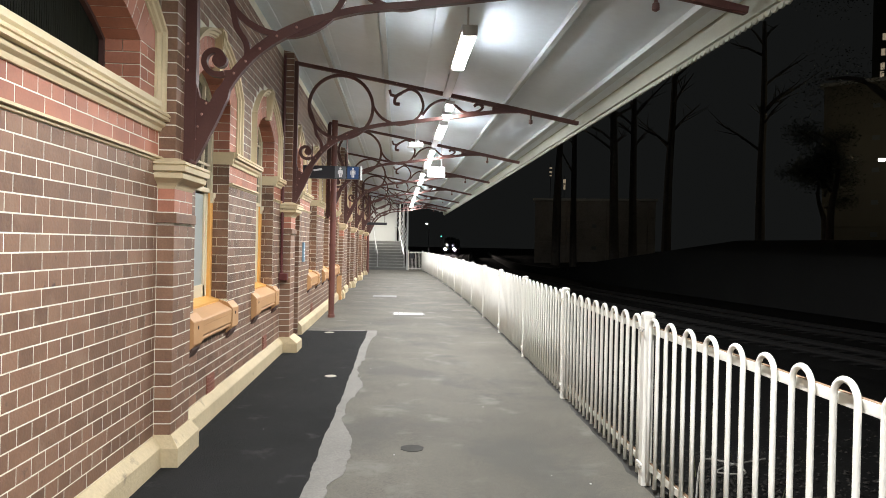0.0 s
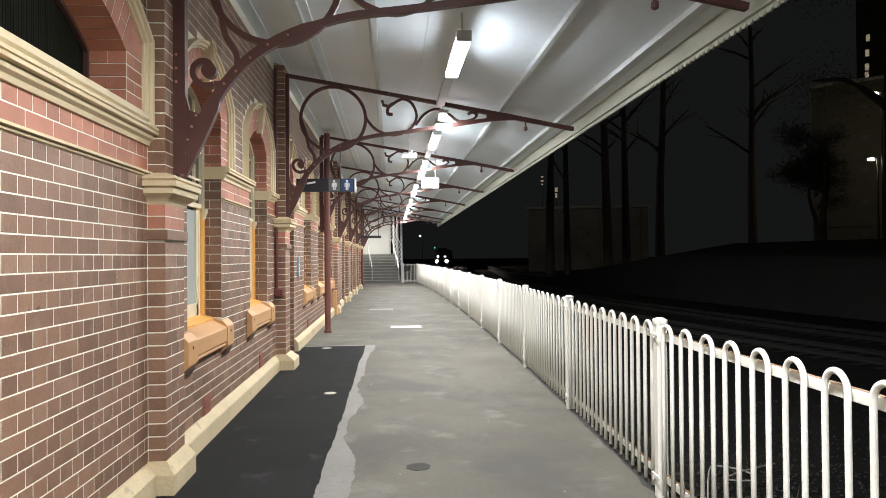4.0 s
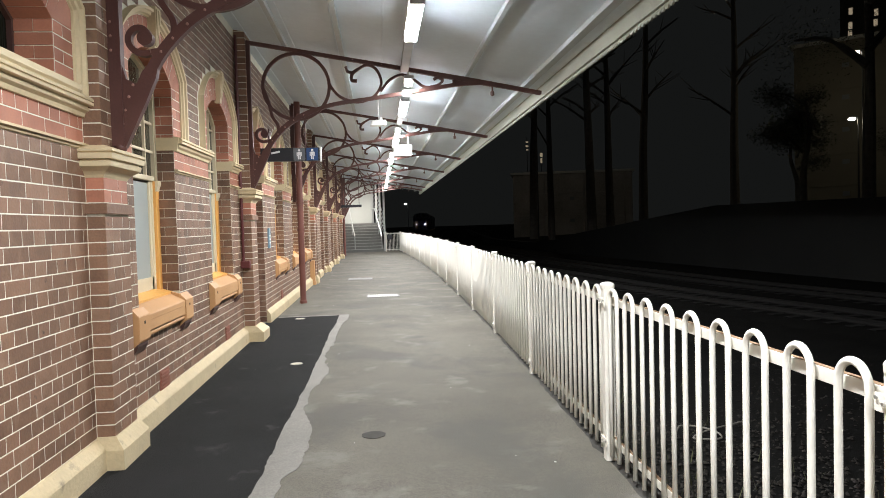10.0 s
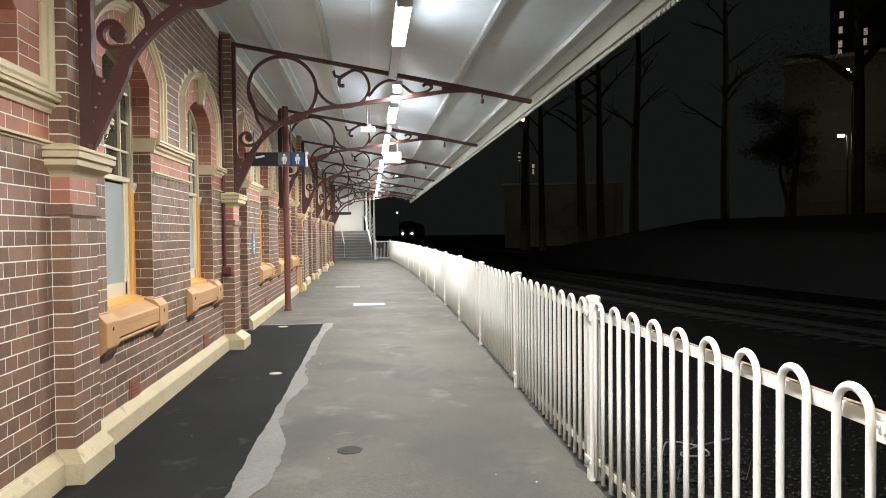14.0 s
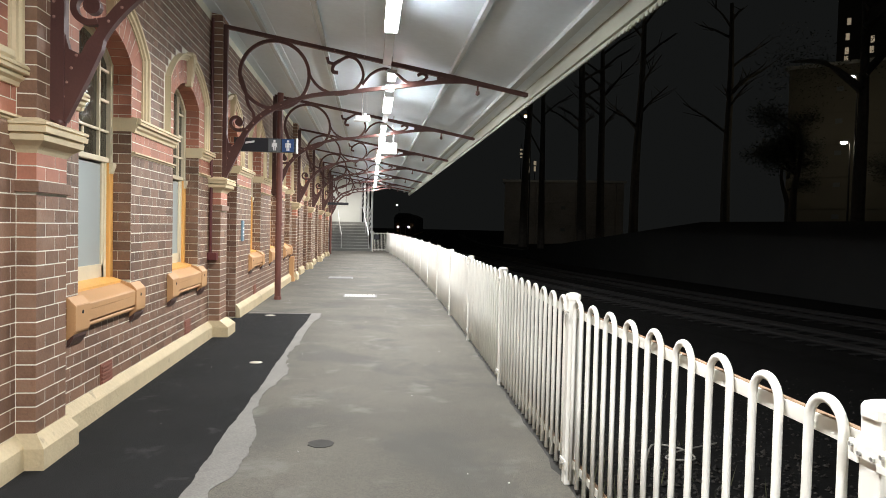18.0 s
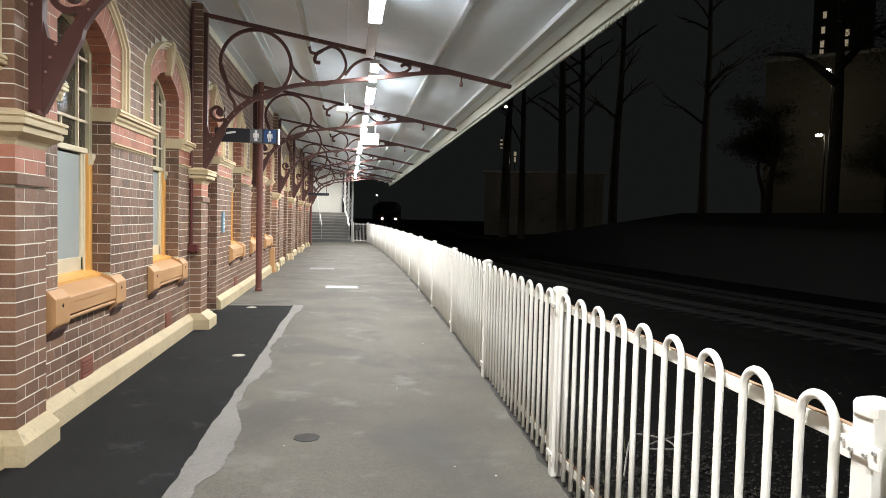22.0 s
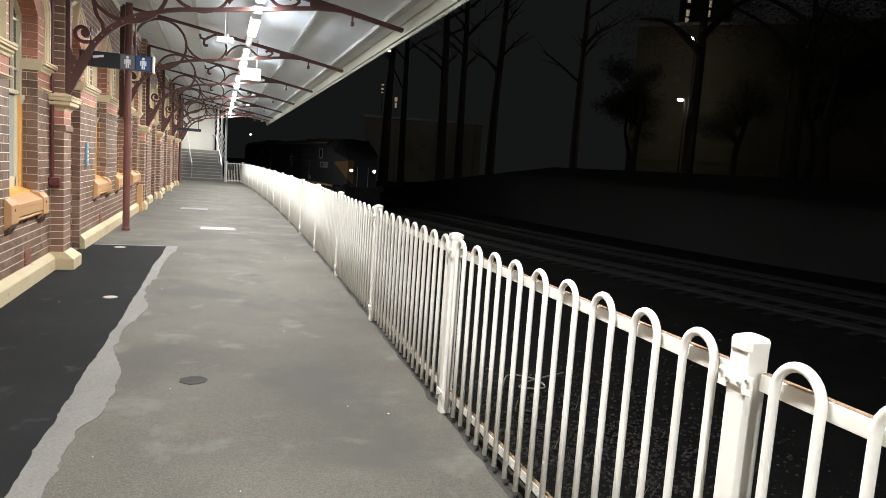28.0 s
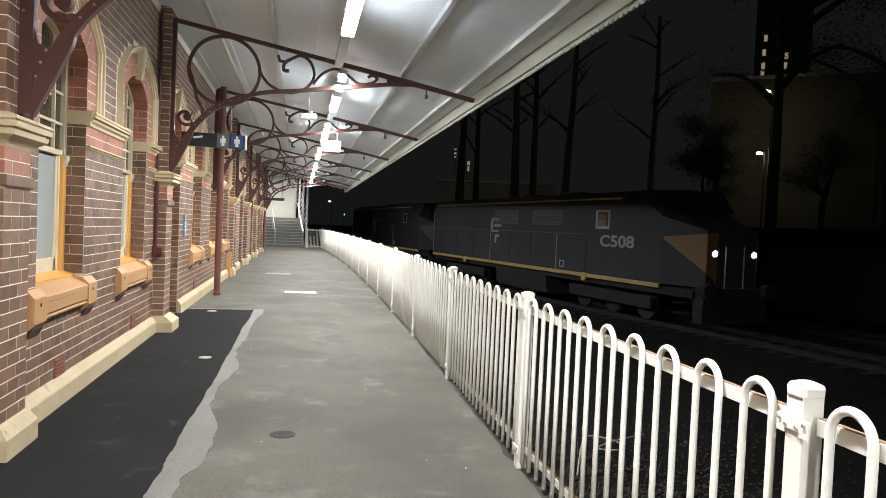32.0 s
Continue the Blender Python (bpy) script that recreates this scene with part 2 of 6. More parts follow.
BARK = mat("grey_bark", (0.13, 0.118, 0.10), 0.9, var=0.3, scale=4, bump=0.6)
FACADE = mat("distant_rendered_facade", (0.144, 0.132, 0.102), 0.85, var=0.15, scale=0.3)
DIM_BRICK = mat("dark_brick_building", (0.25, 0.24, 0.22), 0.9, var=0.45, scale=0.2, fine=6)
WINDOW_LIT = mat("lit_far_window", (1.0, 0.80, 0.55), 0.5, var=0.5, scale=2, bump=0, glow=0.22)
STREET = mat("lit_street_lamp", (1.0, 0.93, 0.80), 0.4, var=0, bump=0, glow=16.0)
STREET_WARM = mat("lit_warm_lamp", (1.0, 0.62, 0.26), 0.4, var=0, bump=0, glow=40.0)
GREEN_SIG = mat("lit_green_signal", (0.15, 1.0, 0.75), 0.4, var=0, bump=0, glow=3.0)
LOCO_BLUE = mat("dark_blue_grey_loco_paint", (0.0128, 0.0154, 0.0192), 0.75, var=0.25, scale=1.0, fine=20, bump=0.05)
LOCO_GREY = mat("dark_loco_roof", (0.035, 0.0364, 0.0392), 0.55, var=0.2)
LOCO_YELLOW = mat("yellow_loco_paint", (0.34, 0.24, 0.08), 0.6, var=0.15, scale=2)
LOCO_ORANGE = mat("orange_nose_panel", (0.13, 0.07, 0.018), 0.6, var=0.2, scale=2)
LOCO_WHITE = mat("pale_grey_loco_lettering", (0.21, 0.218, 0.222), 0.6, var=0.15)
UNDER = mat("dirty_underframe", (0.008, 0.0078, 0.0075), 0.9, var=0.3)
DITCH = mat("lit_ditch_light_lens", (1.0, 0.84, 0.74), 0.3, var=0, bump=0, glow=1500.0)
HEADLAMP = mat("lit_headlight_lens", (1.0, 0.97, 0.9), 0.3, var=0, bump=0, glow=40.0)


# ---- mesh helpers ----
def mesh_of(bm, name, material):
    me = bpy.data.meshes.new(name)
    bm.normal_update()
    bm.to_mesh(me)
    bm.free()
    me.materials.append(material)
    return me


def part(name, bm, material, parent=None, label="", smooth=False):
    me = mesh_of(bm, name, material)
    if smooth:
        for p in me.polygons:
            p.use_smooth = True
    ob = new(name, me)
    if parent:
        ob.parent = parent
    if label:
        ob["label"] = label
    return ob


def thing(name, m=None, label="", category="", group="", kind=""):
    ob = new(name)
    ob.empty_display_size = 0.2
    if m is not None:
        ob.matrix_world = m
    return tagged(ob, label, category, group, kind)


def box(bm, x0, x1, y0, y1, z0, z1, bevel=0.0):
    v = [bm.verts.new((x, y, z)) for x in (x0, x1) for y in (y0, y1) for z in (z0, z1)]
    fs = [bm.faces.new([v[i] for i in q]) for q in ((0, 1, 3, 2), (4, 6, 7, 5), (0, 4, 5, 1), (2, 3, 7, 6), (0, 2, 6, 4), (1, 5, 7, 3))]
    if bevel:
        es = list({e for f in fs for e in f.edges})
        bmesh.ops.bevel(bm, geom=es, offset=bevel, segments=2, affect="EDGES", profile=0.6)
    return bm


def extrude_y(bm, profile, y0, y1):
    """A closed (x, z) profile run along y."""
    a = [bm.verts.new((x, y0, z)) for x, z in profile]
    b = [bm.verts.new((x, y1, z)) for x, z in profile]
    n = len(profile)
    for i in range(n):
        bm.faces.new((a[i], a[(i + 1) % n], b[(i + 1) % n], b[i]))
    bm.faces.new(a[::-1])
    bm.faces.new(b)
    return bm


def ribbon(bm, pts, width, thick, closed=False):
    """A flat iron bar bent in the x-z plane: width in the plane, thick along y. width may be a list."""
    n = len(pts)
    ring = []
    for i, (x, z) in enumerate(pts):
        p, q = (pts[(i - 1) % n], pts[(i + 1) % n]) if closed else (pts[max(i - 1, 0)], pts[min(i + 1, n - 1)])
        dx, dz = q[0] - p[0], q[1] - p[1]
        l = math.hypot(dx, dz) or 1
        nx, nz = -dz / l, dx / l
        w = (width[i] if isinstance(width, (list, tuple)) else width) / 2
        ring.append([bm.verts.new((x + s * nx * w, t * thick / 2, z + s * nz * w)) for s, t in ((1, -1), (1, 1), (-1, 1), (-1, -1))])
    for i in range(n if closed else n - 1):
        a, b = ring[i], ring[(i + 1) % n]
        for j in range(4):
            bm.faces.new((a[j], a[(j + 1) % 4], b[(j + 1) % 4], b[j]))
    if not closed:
        bm.faces.new(ring[0][::-1])
        bm.faces.new(ring[-1])
    return bm


def tube(bm, pts, r, n=8, caps=True, ref=None):
    rings = []
    for i, p in enumerate(pts):
        p = Vector(p)
        d = (Vector(pts[min(i + 1, len(pts) - 1)]) - Vector(pts[max(i - 1, 0)])).normalized()
        side = d.cross(ref or (Vector((0, 1, 0)) if abs(d.y) < 0.9 else Vector((1, 0, 0)))).normalized()
        up = d.cross(side)
        rr = r[i] if isinstance(r, (list, tuple)) else r
        rings.append([bm.verts.new(p + rr * (math.cos(a) * side + math.sin(a) * up)) for a in (2 * math.pi * k / n for k in range(n))])
    for a, b in zip(rings, rings[1:]):
        for k in range(n):
            bm.faces.new((a[k], a[(k + 1) % n], b[(k + 1) % n], b[k]))
    if caps:
        bm.faces.new(rings[0][::-1])
        bm.faces.new(rings[-1])
    return bm


def disc(bm, c, r, h, n=20, sx=1.0, sy=1.0, wob=0.0, seed=1):
    rnd = random.Random(seed)
    k = [1 + wob * rnd.uniform(-1, 1) for _ in range(n)]
    a, b = [[bm.verts.new((c[0] + sx * r * k[i] * math.cos(2 * math.pi * i / n), c[1] + sy * r * k[i] * math.sin(2 * math.pi * i / n), c[2] + z)) for i in range(n)] for z in (0, h)]
    for i in range(n):
        bm.faces.new((a[i], a[(i + 1) % n], b[(i + 1) % n], b[i]))
    bm.faces.new(b)
    bm.faces.new(a[::-1])
    return bm


def rivet(bm, x, y, z, r=0.012):
    m = Matrix.Translation((x, y, z)) @ Matrix.Diagonal((r, r * 0.7, r, 1))
    bmesh.ops.create_icosphere(bm, subdivisions=1, radius=1, matrix=m)


def arc(cx, cz, r, a0, a1, n=16):
    return [(cx + r * math.cos(math.radians(a0 + (a1 - a0) * i / n)), cz + r * math.sin(math.radians(a0 + (a1 - a0) * i / n))) for i in range(n + 1)]


def spiral(cx, cz, r0, r1, a0, a1, n=26):
    return [(cx + (r0 + (r1 - r0) * i / n) * math.cos(math.radians(a0 + (a1 - a0) * i / n)), cz + (r0 + (r1 - r0) * i / n) * math.sin(math.radians(a0 + (a1 - a0) * i / n))) for i in range(n + 1)]


def smooth_line(ctrl, n=8):
    """Catmull-Rom through the control points."""
    p = [ctrl[0], *ctrl, ctrl[-1]]
    out = []
    for i in range(1, len(p) - 2):
        for k in range(n):
            t = k / n
            out.append(tuple(0.5 * (2 * p[i][j] + (p[i + 1][j] - p[i - 1][j]) * t + (2 * p[i - 1][j] - 5 * p[i][j] + 4 * p[i + 1][j] - p[i + 2][j]) * t * t + (3 * p[i][j] - p[i - 1][j] - 3 * p[i + 1][j] + p[i + 2][j]) * t ** 3) for j in range(len(p[0]))))
    out.append(tuple(ctrl[-1]))
    return out


# ================= platform =================
def strip_y(bm, y0, y1, left, right, top, bottom, step=1.0):
    """A slab along y between two lines x = left(y) and x = right(y)."""
    n = max(1, int(round((y1 - y0) / step)))
    rows = []
    for i in range(n + 1):
        y = y0 + (y1 - y0) * i / n
        rows.append([bm.verts.new((x, y, z)) for x, z in ((left(y), top), (right(y), top), (right(y), bottom), (left(y), bottom))])
    for a, b in zip(rows, rows[1:]):
        for j in range(4):
            bm.faces.new((a[j], a[(j + 1) % 4], b[(j + 1) % 4], b[j]))
    bm.faces.new(rows[0][::-1])
    bm.faces.new(rows[-1])
    return bm


def wobble(y, seed, amp=0.03):
    return amp * (noise.noise((seed, y * 1.3, 0)) + 0.7 * noise.noise((seed, y * 5.1, 3)) + 0.45 * noise.noise((seed, y * 17.0, 6)))


rim = lambda y: fence_x(y) - 0.020 + wobble(y, 9.1, 0.035)
platform = tagged(part("platform", strip_y(bmesh.new(), -8, 47, lambda y: -2.6, rim, 0.0, -1.3, 0.1), ASPHALT), "worn grey asphalt station platform with paler patches", "platform", kind="structure")
coping = tagged(part("platform_edge", strip_y(bmesh.new(), -8, 47, rim, lambda y: fence_x(y) + 0.10, 0.0, -1.3, 0.1), STAIN), "dark dirty platform edge under the fence", "platform edge", kind="structure")


dark_edge = lambda y: float(np.interp(y, (3.3, 5.0, 6.2, 7.8, 9.1, 11.7), (-0.605, -0.597, -0.58, -0.565, -0.57, -0.55))) + wobble(y, 1.7, 0.022)
pale_edge = lambda y: float(np.interp(y, (3.3, 3.95, 4.15, 4.55, 5.05, 5.65, 6.2, 6.5, 7.0, 7.7, 8.2, 9.3, 10.8, 11.7), (-0.48, -0.46, -0.36, -0.37, -0.40, -0.49, -0.50, -0.44, -0.41, -0.485, -0.486, -0.457, -0.43, -0.37))) + wobble(y, 5.2, 0.045)
tagged(part("asphalt_strip", strip_y(bmesh.new(), -8, 11.7, lambda y: -1.72, dark_edge, 0.004, -0.02, 0.05), DARK_ASPHALT), "dark fresh asphalt strip along the station wall", "asphalt strip", kind="structure")
tagged(part("concrete_strip", strip_y(bmesh.new(), -8, 11.78, dark_edge, pale_edge, 0.005, -0.02, 0.05), CONCRETE), "pale ragged concrete strip beside the dark asphalt", "concrete strip", kind="structure")
tagged(part("concrete_strip", strip_y(bmesh.new(), 11.7, 11.78, lambda y: -1.6, lambda y: -0.6, 0.005, -0.02, 0.08), CONCRETE), "thin pale concrete joint across the platform", "concrete strip", kind="structure")

# small covers and marks let into the platform
for (x, y, r, sx, m, label) in ((-0.795, 7.545, 0.062, 1.0, COVER, "small round pale metal cover in dark asphalt"), (-1.20, 11.44, 0.075, 1.0, COVER, "small round pale metal cover near the wall")):
    o = thing("access_cover", pose(x, y, 0.004), label, "cover")
    part("lid", disc(bmesh.new(), (0, 0, 0), r, 0.006), m, o)
    part("rim", disc(bmesh.new(), (0, 0, 0), r * 1.18, 0.003), CONCRETE, o)
tagged(part("asphalt_patch", disc(bmesh.new(), (0.105, 4.74, 0), 0.088, 0.0045, 40, wob=0.07), STAIN), "dark round asphalt plug in the platform", "patch", kind="structure")
for (x0, x1, y0, y1, slat) in ((-0.12, 0.60, 14.5, 15.05, TACTILE), (-0.74, -0.04, 19.5, 20.2, TREAD)):
    o = thing("floor_grate", pose(0, 0, 0), "white ribbed access panel set in the platform", "floor panel", "floor panels")
    bm = bmesh.new()
    box(bm, x0, x1, y0, y1, -0.01, 0.006)
    part("frame", bm, TREAD, o)
    for i in range(12):
        w = (x1 - x0 - 0.06) / 12
        bm = bmesh.new()
        box(bm, x0 + 0.03 + i * w, x0 + 0.03 + (i + 0.72) * w, y0 + 0.03, y1 - 0.03, 0.004, 0.011)
        part("slat", bm, slat, o)
rndp = random.Random(5)
bm = bmesh.new()
for _ in range(26):
    x, y = rndp.uniform(-1.3, 1.4), rndp.uniform(1.5, 14)
    disc(bm, (x, y, 0.0), rndp.uniform(0.003, 0.008), 0.004, 6, wob=0.4, seed=_)
tagged(part("litter_specks", bm, TACTILE), "small pale specks of litter on the platform", "litter", kind="stuff")

# ================= station wall =================
IMPOST0, IMPOST1, STRING0, STRING1, SPRING, WALL_TOP = 2.32, 2.44, 2.106, 2.146, 2.90, 4.35
# openings: y0, y1, sill height, frame face, kind
OPENINGS = [(2.08, 3.98, 2.45, -1.95, "high")]


def head(o):
    """Half width, radius, centre height and springing height of an opening's arched head, all segmental."""
    r = (o[1] - o[0]) / 2
    return (r, 1.66, 1.484, 2.845) if o[4] == "high" else (r, 0.797, 2.323, SPRING)


for b in range(6):
    yb = P1 + BAY * b
    for i, (a, c) in enumerate(((0.67, 1.77), (3.05, 4.15))):
        door = b >= 3 or (b == 1 and i == 0)
        OPENINGS.append((yb + a, yb + c, 0.0 if door else 1.0, -1.86, "door" if door else "sash"))


def wall_slices(bm, y0, y1, z0, z1, x0, x1):
    """The wall's core, cut by its openings with round heads."""
    cuts = [o for o in OPENINGS if o[0] > y0 and o[1] < y1]
    ys = {y0, y1}
    for a, c, *_ in cuts:
        for i in range(17):
            ys.add(round((a + c) / 2 - (c - a) / 2 * math.cos(math.pi * i / 16), 4))
    ys = sorted(ys)

    def prism(a, c, za, zc, ta, tc):
        v = [bm.verts.new(p) for p in ((x0, a, za), (x0, c, zc), (x0, c, tc), (x0, a, ta), (x1, a, za), (x1, c, zc), (x1, c, tc), (x1, a, ta))]
        for q in ((0, 3, 2, 1), (4, 5, 6, 7), (0, 1, 5, 4), (3, 7, 6, 2), (0, 4, 7, 3), (1, 2, 6, 5)):
            bm.faces.new([v[i] for i in q])

    for a, c in zip(ys, ys[1:]):
        o = next((o for o in cuts if o[0] - 1e-6 <= a and c <= o[1] + 1e-6), None)
        if not o:
            prism(a, c, z0, z0, z1, z1)
            continue
        m, (r, R, zc, zs) = (o[0] + o[1]) / 2, head(o)
        if o[2] > z0:
            low = o[2] - (0.1 if o[4] == "sash" else 0.0)
            prism(a, c, z0, z0, low, low)
        tops = [zc + math.sqrt(max(0.0, R * R - (y - m) ** 2)) for y in (a, c)]
        prism(a, c, tops[0], tops[1], z1, z1)


bm = bmesh.new()
wall_slices(bm, Y_NEAR, Y_FAR, -0.02, WALL_TOP, -2.15, WALL - 0.0015)
wall = tagged(part("wall_station", bm, MORTAR), "brown and red painted brick station wall with white pointing", "wall", kind="structure")
bm = bmesh.new()
box(bm, -7.0, -6.9, Y_NEAR, Y_FAR, 0, WALL_TOP)
box(bm, -6.9, -2.15, Y_NEAR, Y_NEAR + 0.1, 0, WALL_TOP)
box(bm, -6.9, -2.15, Y_FAR - 0.1, Y_FAR, 0, WALL_TOP)
box(bm, -7.0, -2.15, Y_NEAR, Y_FAR, WALL_TOP, WALL_TOP + 0.1)
tagged(part("wall_inner", bm, STONE), "plain dark inner walls of the station rooms", "wall", kind="structure")

BRICKS = []  # (x, y, z, facing, length, height, material): middle of the outer face


def brick_row(y0, y1, z, h, header, material, x=WALL, start=None, gaps=()):
    """One course facing the platform, with stretches left out."""
    unit = HEAD if header else STRETCH
    start = y1 if start is None else start
    n0 = math.floor((y0 - start) / unit) - 1
    edges = [start + unit * i - (HEAD / 2 if header else 0) for i in range(n0, math.ceil((y1 - start) / unit) + 2)]
    runs = [(y0, y1)]
    for g0, g1 in gaps:
        runs = [r for a, c in runs for r in ((a, min(c, g0)), (max(a, g1), c)) if r[1] - r[0] > 0.025]
    for a, c in runs:
        cut = [a] + [e for e in edges if a + 0.03 < e < c - 0.03] + [c]
        for p, q in zip(cut, cut[1:]):
            BRICKS.append((x, (p + q) / 2, z + h / 2, "x", q - p - 0.0075, h - 0.0075, material))


def gaps_at(z):
    out = [(pil_y(k) - 0.205, pil_y(k) + 0.205) for k in range(-2, 7) if k != 2]
    for o in OPENINGS:
        a, c, sill, _, kind = o
        m, (r, R, zc, zs) = (a + c) / 2, head(o)
        if z > sill - (0.12 if kind == "sash" else 0.0) and z < IMPOST1:
            out.append((a, c))
        elif z >= IMPOST1:
            R += 0.35
            half = min(r + 0.35, math.sqrt(max(0.0, R * R - (z - zc) ** 2)))
            if half > 0.02:
                out.append((m - half, m + half))
    return out


start = P1 - 0.205
for n in range(22):
    z = Z0 + n * COURSE
    brick_row(Y_NEAR, Y_FAR, z, COURSE, n % 2 == 1, BROWN, start=start, gaps=gaps_at(z + COURSE / 2))
for n in range(2):
    z = STRING1 + n * COURSE
    brick_row(Y_NEAR, Y_FAR, z, COURSE, n % 2 == 1, RED, start=start, gaps=gaps_at(z + COURSE / 2))
for n in range(20):
    z = IMPOST1 + 0.01 + n * COURSE
    brick_row(Y_NEAR, Y_FAR, z, COURSE, n % 2 == 1, BROWN, start=start, gaps=gaps_at(z + COURSE / 2))
VOUSSOIRS = []
for o in OPENINGS:
    a, c, sill, face, kind = o
    m, (r, R, zc, zs) = (a + c) / 2, head(o)
    # red jambs above the impost
    for n in range(5):
        h = (zs - IMPOST1) / 5
        z = IMPOST1 + n * h
        for side in (-1, 1):
            y_in, y_out = m + side * r, m + side * (r + 0.25)
            cut = [y_in, y_out] if n % 2 else [y_in, y_in + side * 0.12, y_out]
            for p, q in zip(cut, cut[1:]):
                BRICKS.append((WALL, (p + q) / 2, z + h / 2, "x", abs(q - p) - 0.0075, h - 0.0075, RED))
    # reveals
    depth = WALL - face
    zr = max(sill, 0.02)
    nr = round((zs - zr) / COURSE)
    hr = (zs - zr) / nr
    for n in range(nr):
        z = zr + n * hr
        ma = RED if z > IMPOST1 - 0.1 else BROWN
        for y, f in ((a + 0.008, "+y"), (c - 0.008, "-y")):
            cut = [0, depth] if n % 2 else ([0, depth * 0.45, depth] if depth > 0.2 else [0, depth * 0.7, depth])
            for p, q in zip(cut, cut[1:]):
                BRICKS.append((WALL - (p + q) / 2, y, z + hr / 2, f, q - p - 0.006, hr - 0.0075, ma))
    # arch rings: front and underside
    ts = math.acos(min(1.0, r / R))
    nv = max(9, int((math.pi - 2 * ts) * R / 0.088) | 1)
    for i in range(nv):
        t0, t1 = ts + (math.pi - 2 * ts) * i / nv + 0.004 / R, ts + (math.pi - 2 * ts) * (i + 1) / nv - 0.004 / R
        VOUSSOIRS.append((m, R, zc, t0, t1, depth, i))


def brick_geometry(length, h):
    """A brick's outer half in its own space: x out of the wall, y along it."""
    a, b, c = length / 2, h / 2, 0.0012
    v = [(-0.014, -a, -b), (-0.014, a, -b), (-0.014, a, b), (-0.014, -a, b), (-c, -a, -b), (-c, a, -b), (-c, a, b), (-c, -a, b), (0, -a + c, -b + c), (0, a - c, -b + c), (0, a - c, b - c), (0, -a + c, b - c)]
    f = [(i, (i + 1) % 4, 4 + (i + 1) % 4, 4 + i) for i in range(4)] + [(4 + i, 4 + (i + 1) % 4, 8 + (i + 1) % 4, 8 + i) for i in range(4)] + [(8, 9, 10, 11)]
    return v, f


TURN = {"x": 0, "-y": -90, "+y": 90}
SHARED = {}


def joined(name, items, parent, label):
    for material in {i[6] for i in items}:
        vs, fs = [], []
        for x, y, z, f, l, h, ma in items:
            if ma is not material:
                continue
            v, q = brick_geometry(l, h)
            m = pose(x, y, z, 0, 0, TURN[f])
            k = len(vs)
            vs += [m @ Vector(p) for p in v]
            fs += [[k + i for i in s] for s in q]
        me = bpy.data.meshes.new(name)
        me.from_pydata(vs, [], fs)
        me.materials.append(material)
        ob = new(name, me)
        ob.parent = parent
        tagged(ob, label, kind="stuff")


def set_bricks(near, parent):
    for x, y, z, f, l, h, ma in near:
        key = (round(l, 3), round(h, 3), ma.name)
        if key not in SHARED:
            me = bpy.data.meshes.new("brick")
            v, q = brick_geometry(l, h)
            me.from_pydata(v, [], q)
            me.materials.append(ma)
            SHARED[key] = me
        ob = new("brick", SHARED[key])
        ob.parent = parent
        ob.matrix_local = pose(x, y, z, 0, 0, TURN[f])


# ---- mouldings ----
def runs_between(y0, y1, gaps):
    runs = [(y0, y1)]
    for g0, g1 in gaps:
        runs = [r for a, c in runs for r in ((a, min(c, g0)), (max(a, g1), c)) if r[1] - r[0] > 0.03]
    return runs


PIL_GAPS = [(pil_y(k) - 0.205, pil_y(k) + 0.205) for k in range(-2, 7) if k != 2]
STRING_P = [(WALL - 0.01, STRING0), (WALL + 0.012, STRING0 + 0.004), (WALL + 0.016, STRING0 + 0.012), (WALL + 0.006, STRING0 + 0.014), (WALL + 0.006, STRING0 + 0.019), (WALL + 0.032, STRING0 + 0.022), (WALL + 0.032, STRING1 - 0.004), (WALL - 0.01, STRING1)]
IMPOST_P = [(WALL - 0.02, IMPOST0 - 0.01), (WALL + 0.015, IMPOST0 - 0.005), (WALL + 0.022, IMPOST0 + 0.02), (WALL + 0.045, IMPOST0 + 0.035), (WALL + 0.05, IMPOST0 + 0.052), (WALL + 0.038, IMPOST0 + 0.055), (WALL + 0.038, IMPOST0 + 0.063), (WALL + 0.075, IMPOST0 + 0.066), (WALL + 0.076, IMPOST0 + 0.084), (WALL + 0.064, IMPOST0 + 0.086), (WALL + 0.064, IMPOST0 + 0.092), (WALL + 0.078, IMPOST0 + 0.094), (WALL + 0.078, IMPOST1 - 0.014), (WALL + 0.065, IMPOST1), (WALL - 0.02, IMPOST1 + 0.015)]
LOW_GAPS = PIL_GAPS + [(a, c) for a, c, s, *_ in OPENINGS if s < 2]
mould_label = "cream painted moulded string course on the brick wall"
for a, c in runs_between(Y_NEAR, Y_FAR, LOW_GAPS):
    o = tagged(part("trim", extrude_y(bmesh.new(), STRING_P, a, c), CREAM), "thin " + mould_label, "moulding", kind="structure")
    tagged(part("trim", extrude_y(bmesh.new(), IMPOST_P, a, c), CREAM), "deep " + mould_label, "moulding", kind="structure")
for a, c, s, face, kind in OPENINGS:   # the mouldings return into the reveals
    if kind != "high":
        for y0, y1 in ((a - 0.02, a + 0.012), (c - 0.012, c + 0.02)):
            bm = bmesh.new()
            extrude_y(bm, [(face, IMPOST0), (WALL + 0.03, IMPOST0), (WALL + 0.05, IMPOST1), (face, IMPOST1)], y0, y1)
            tagged(part("trim", bm, CREAM), "cream moulding end turned into a window reveal", "moulding", kind="structure")
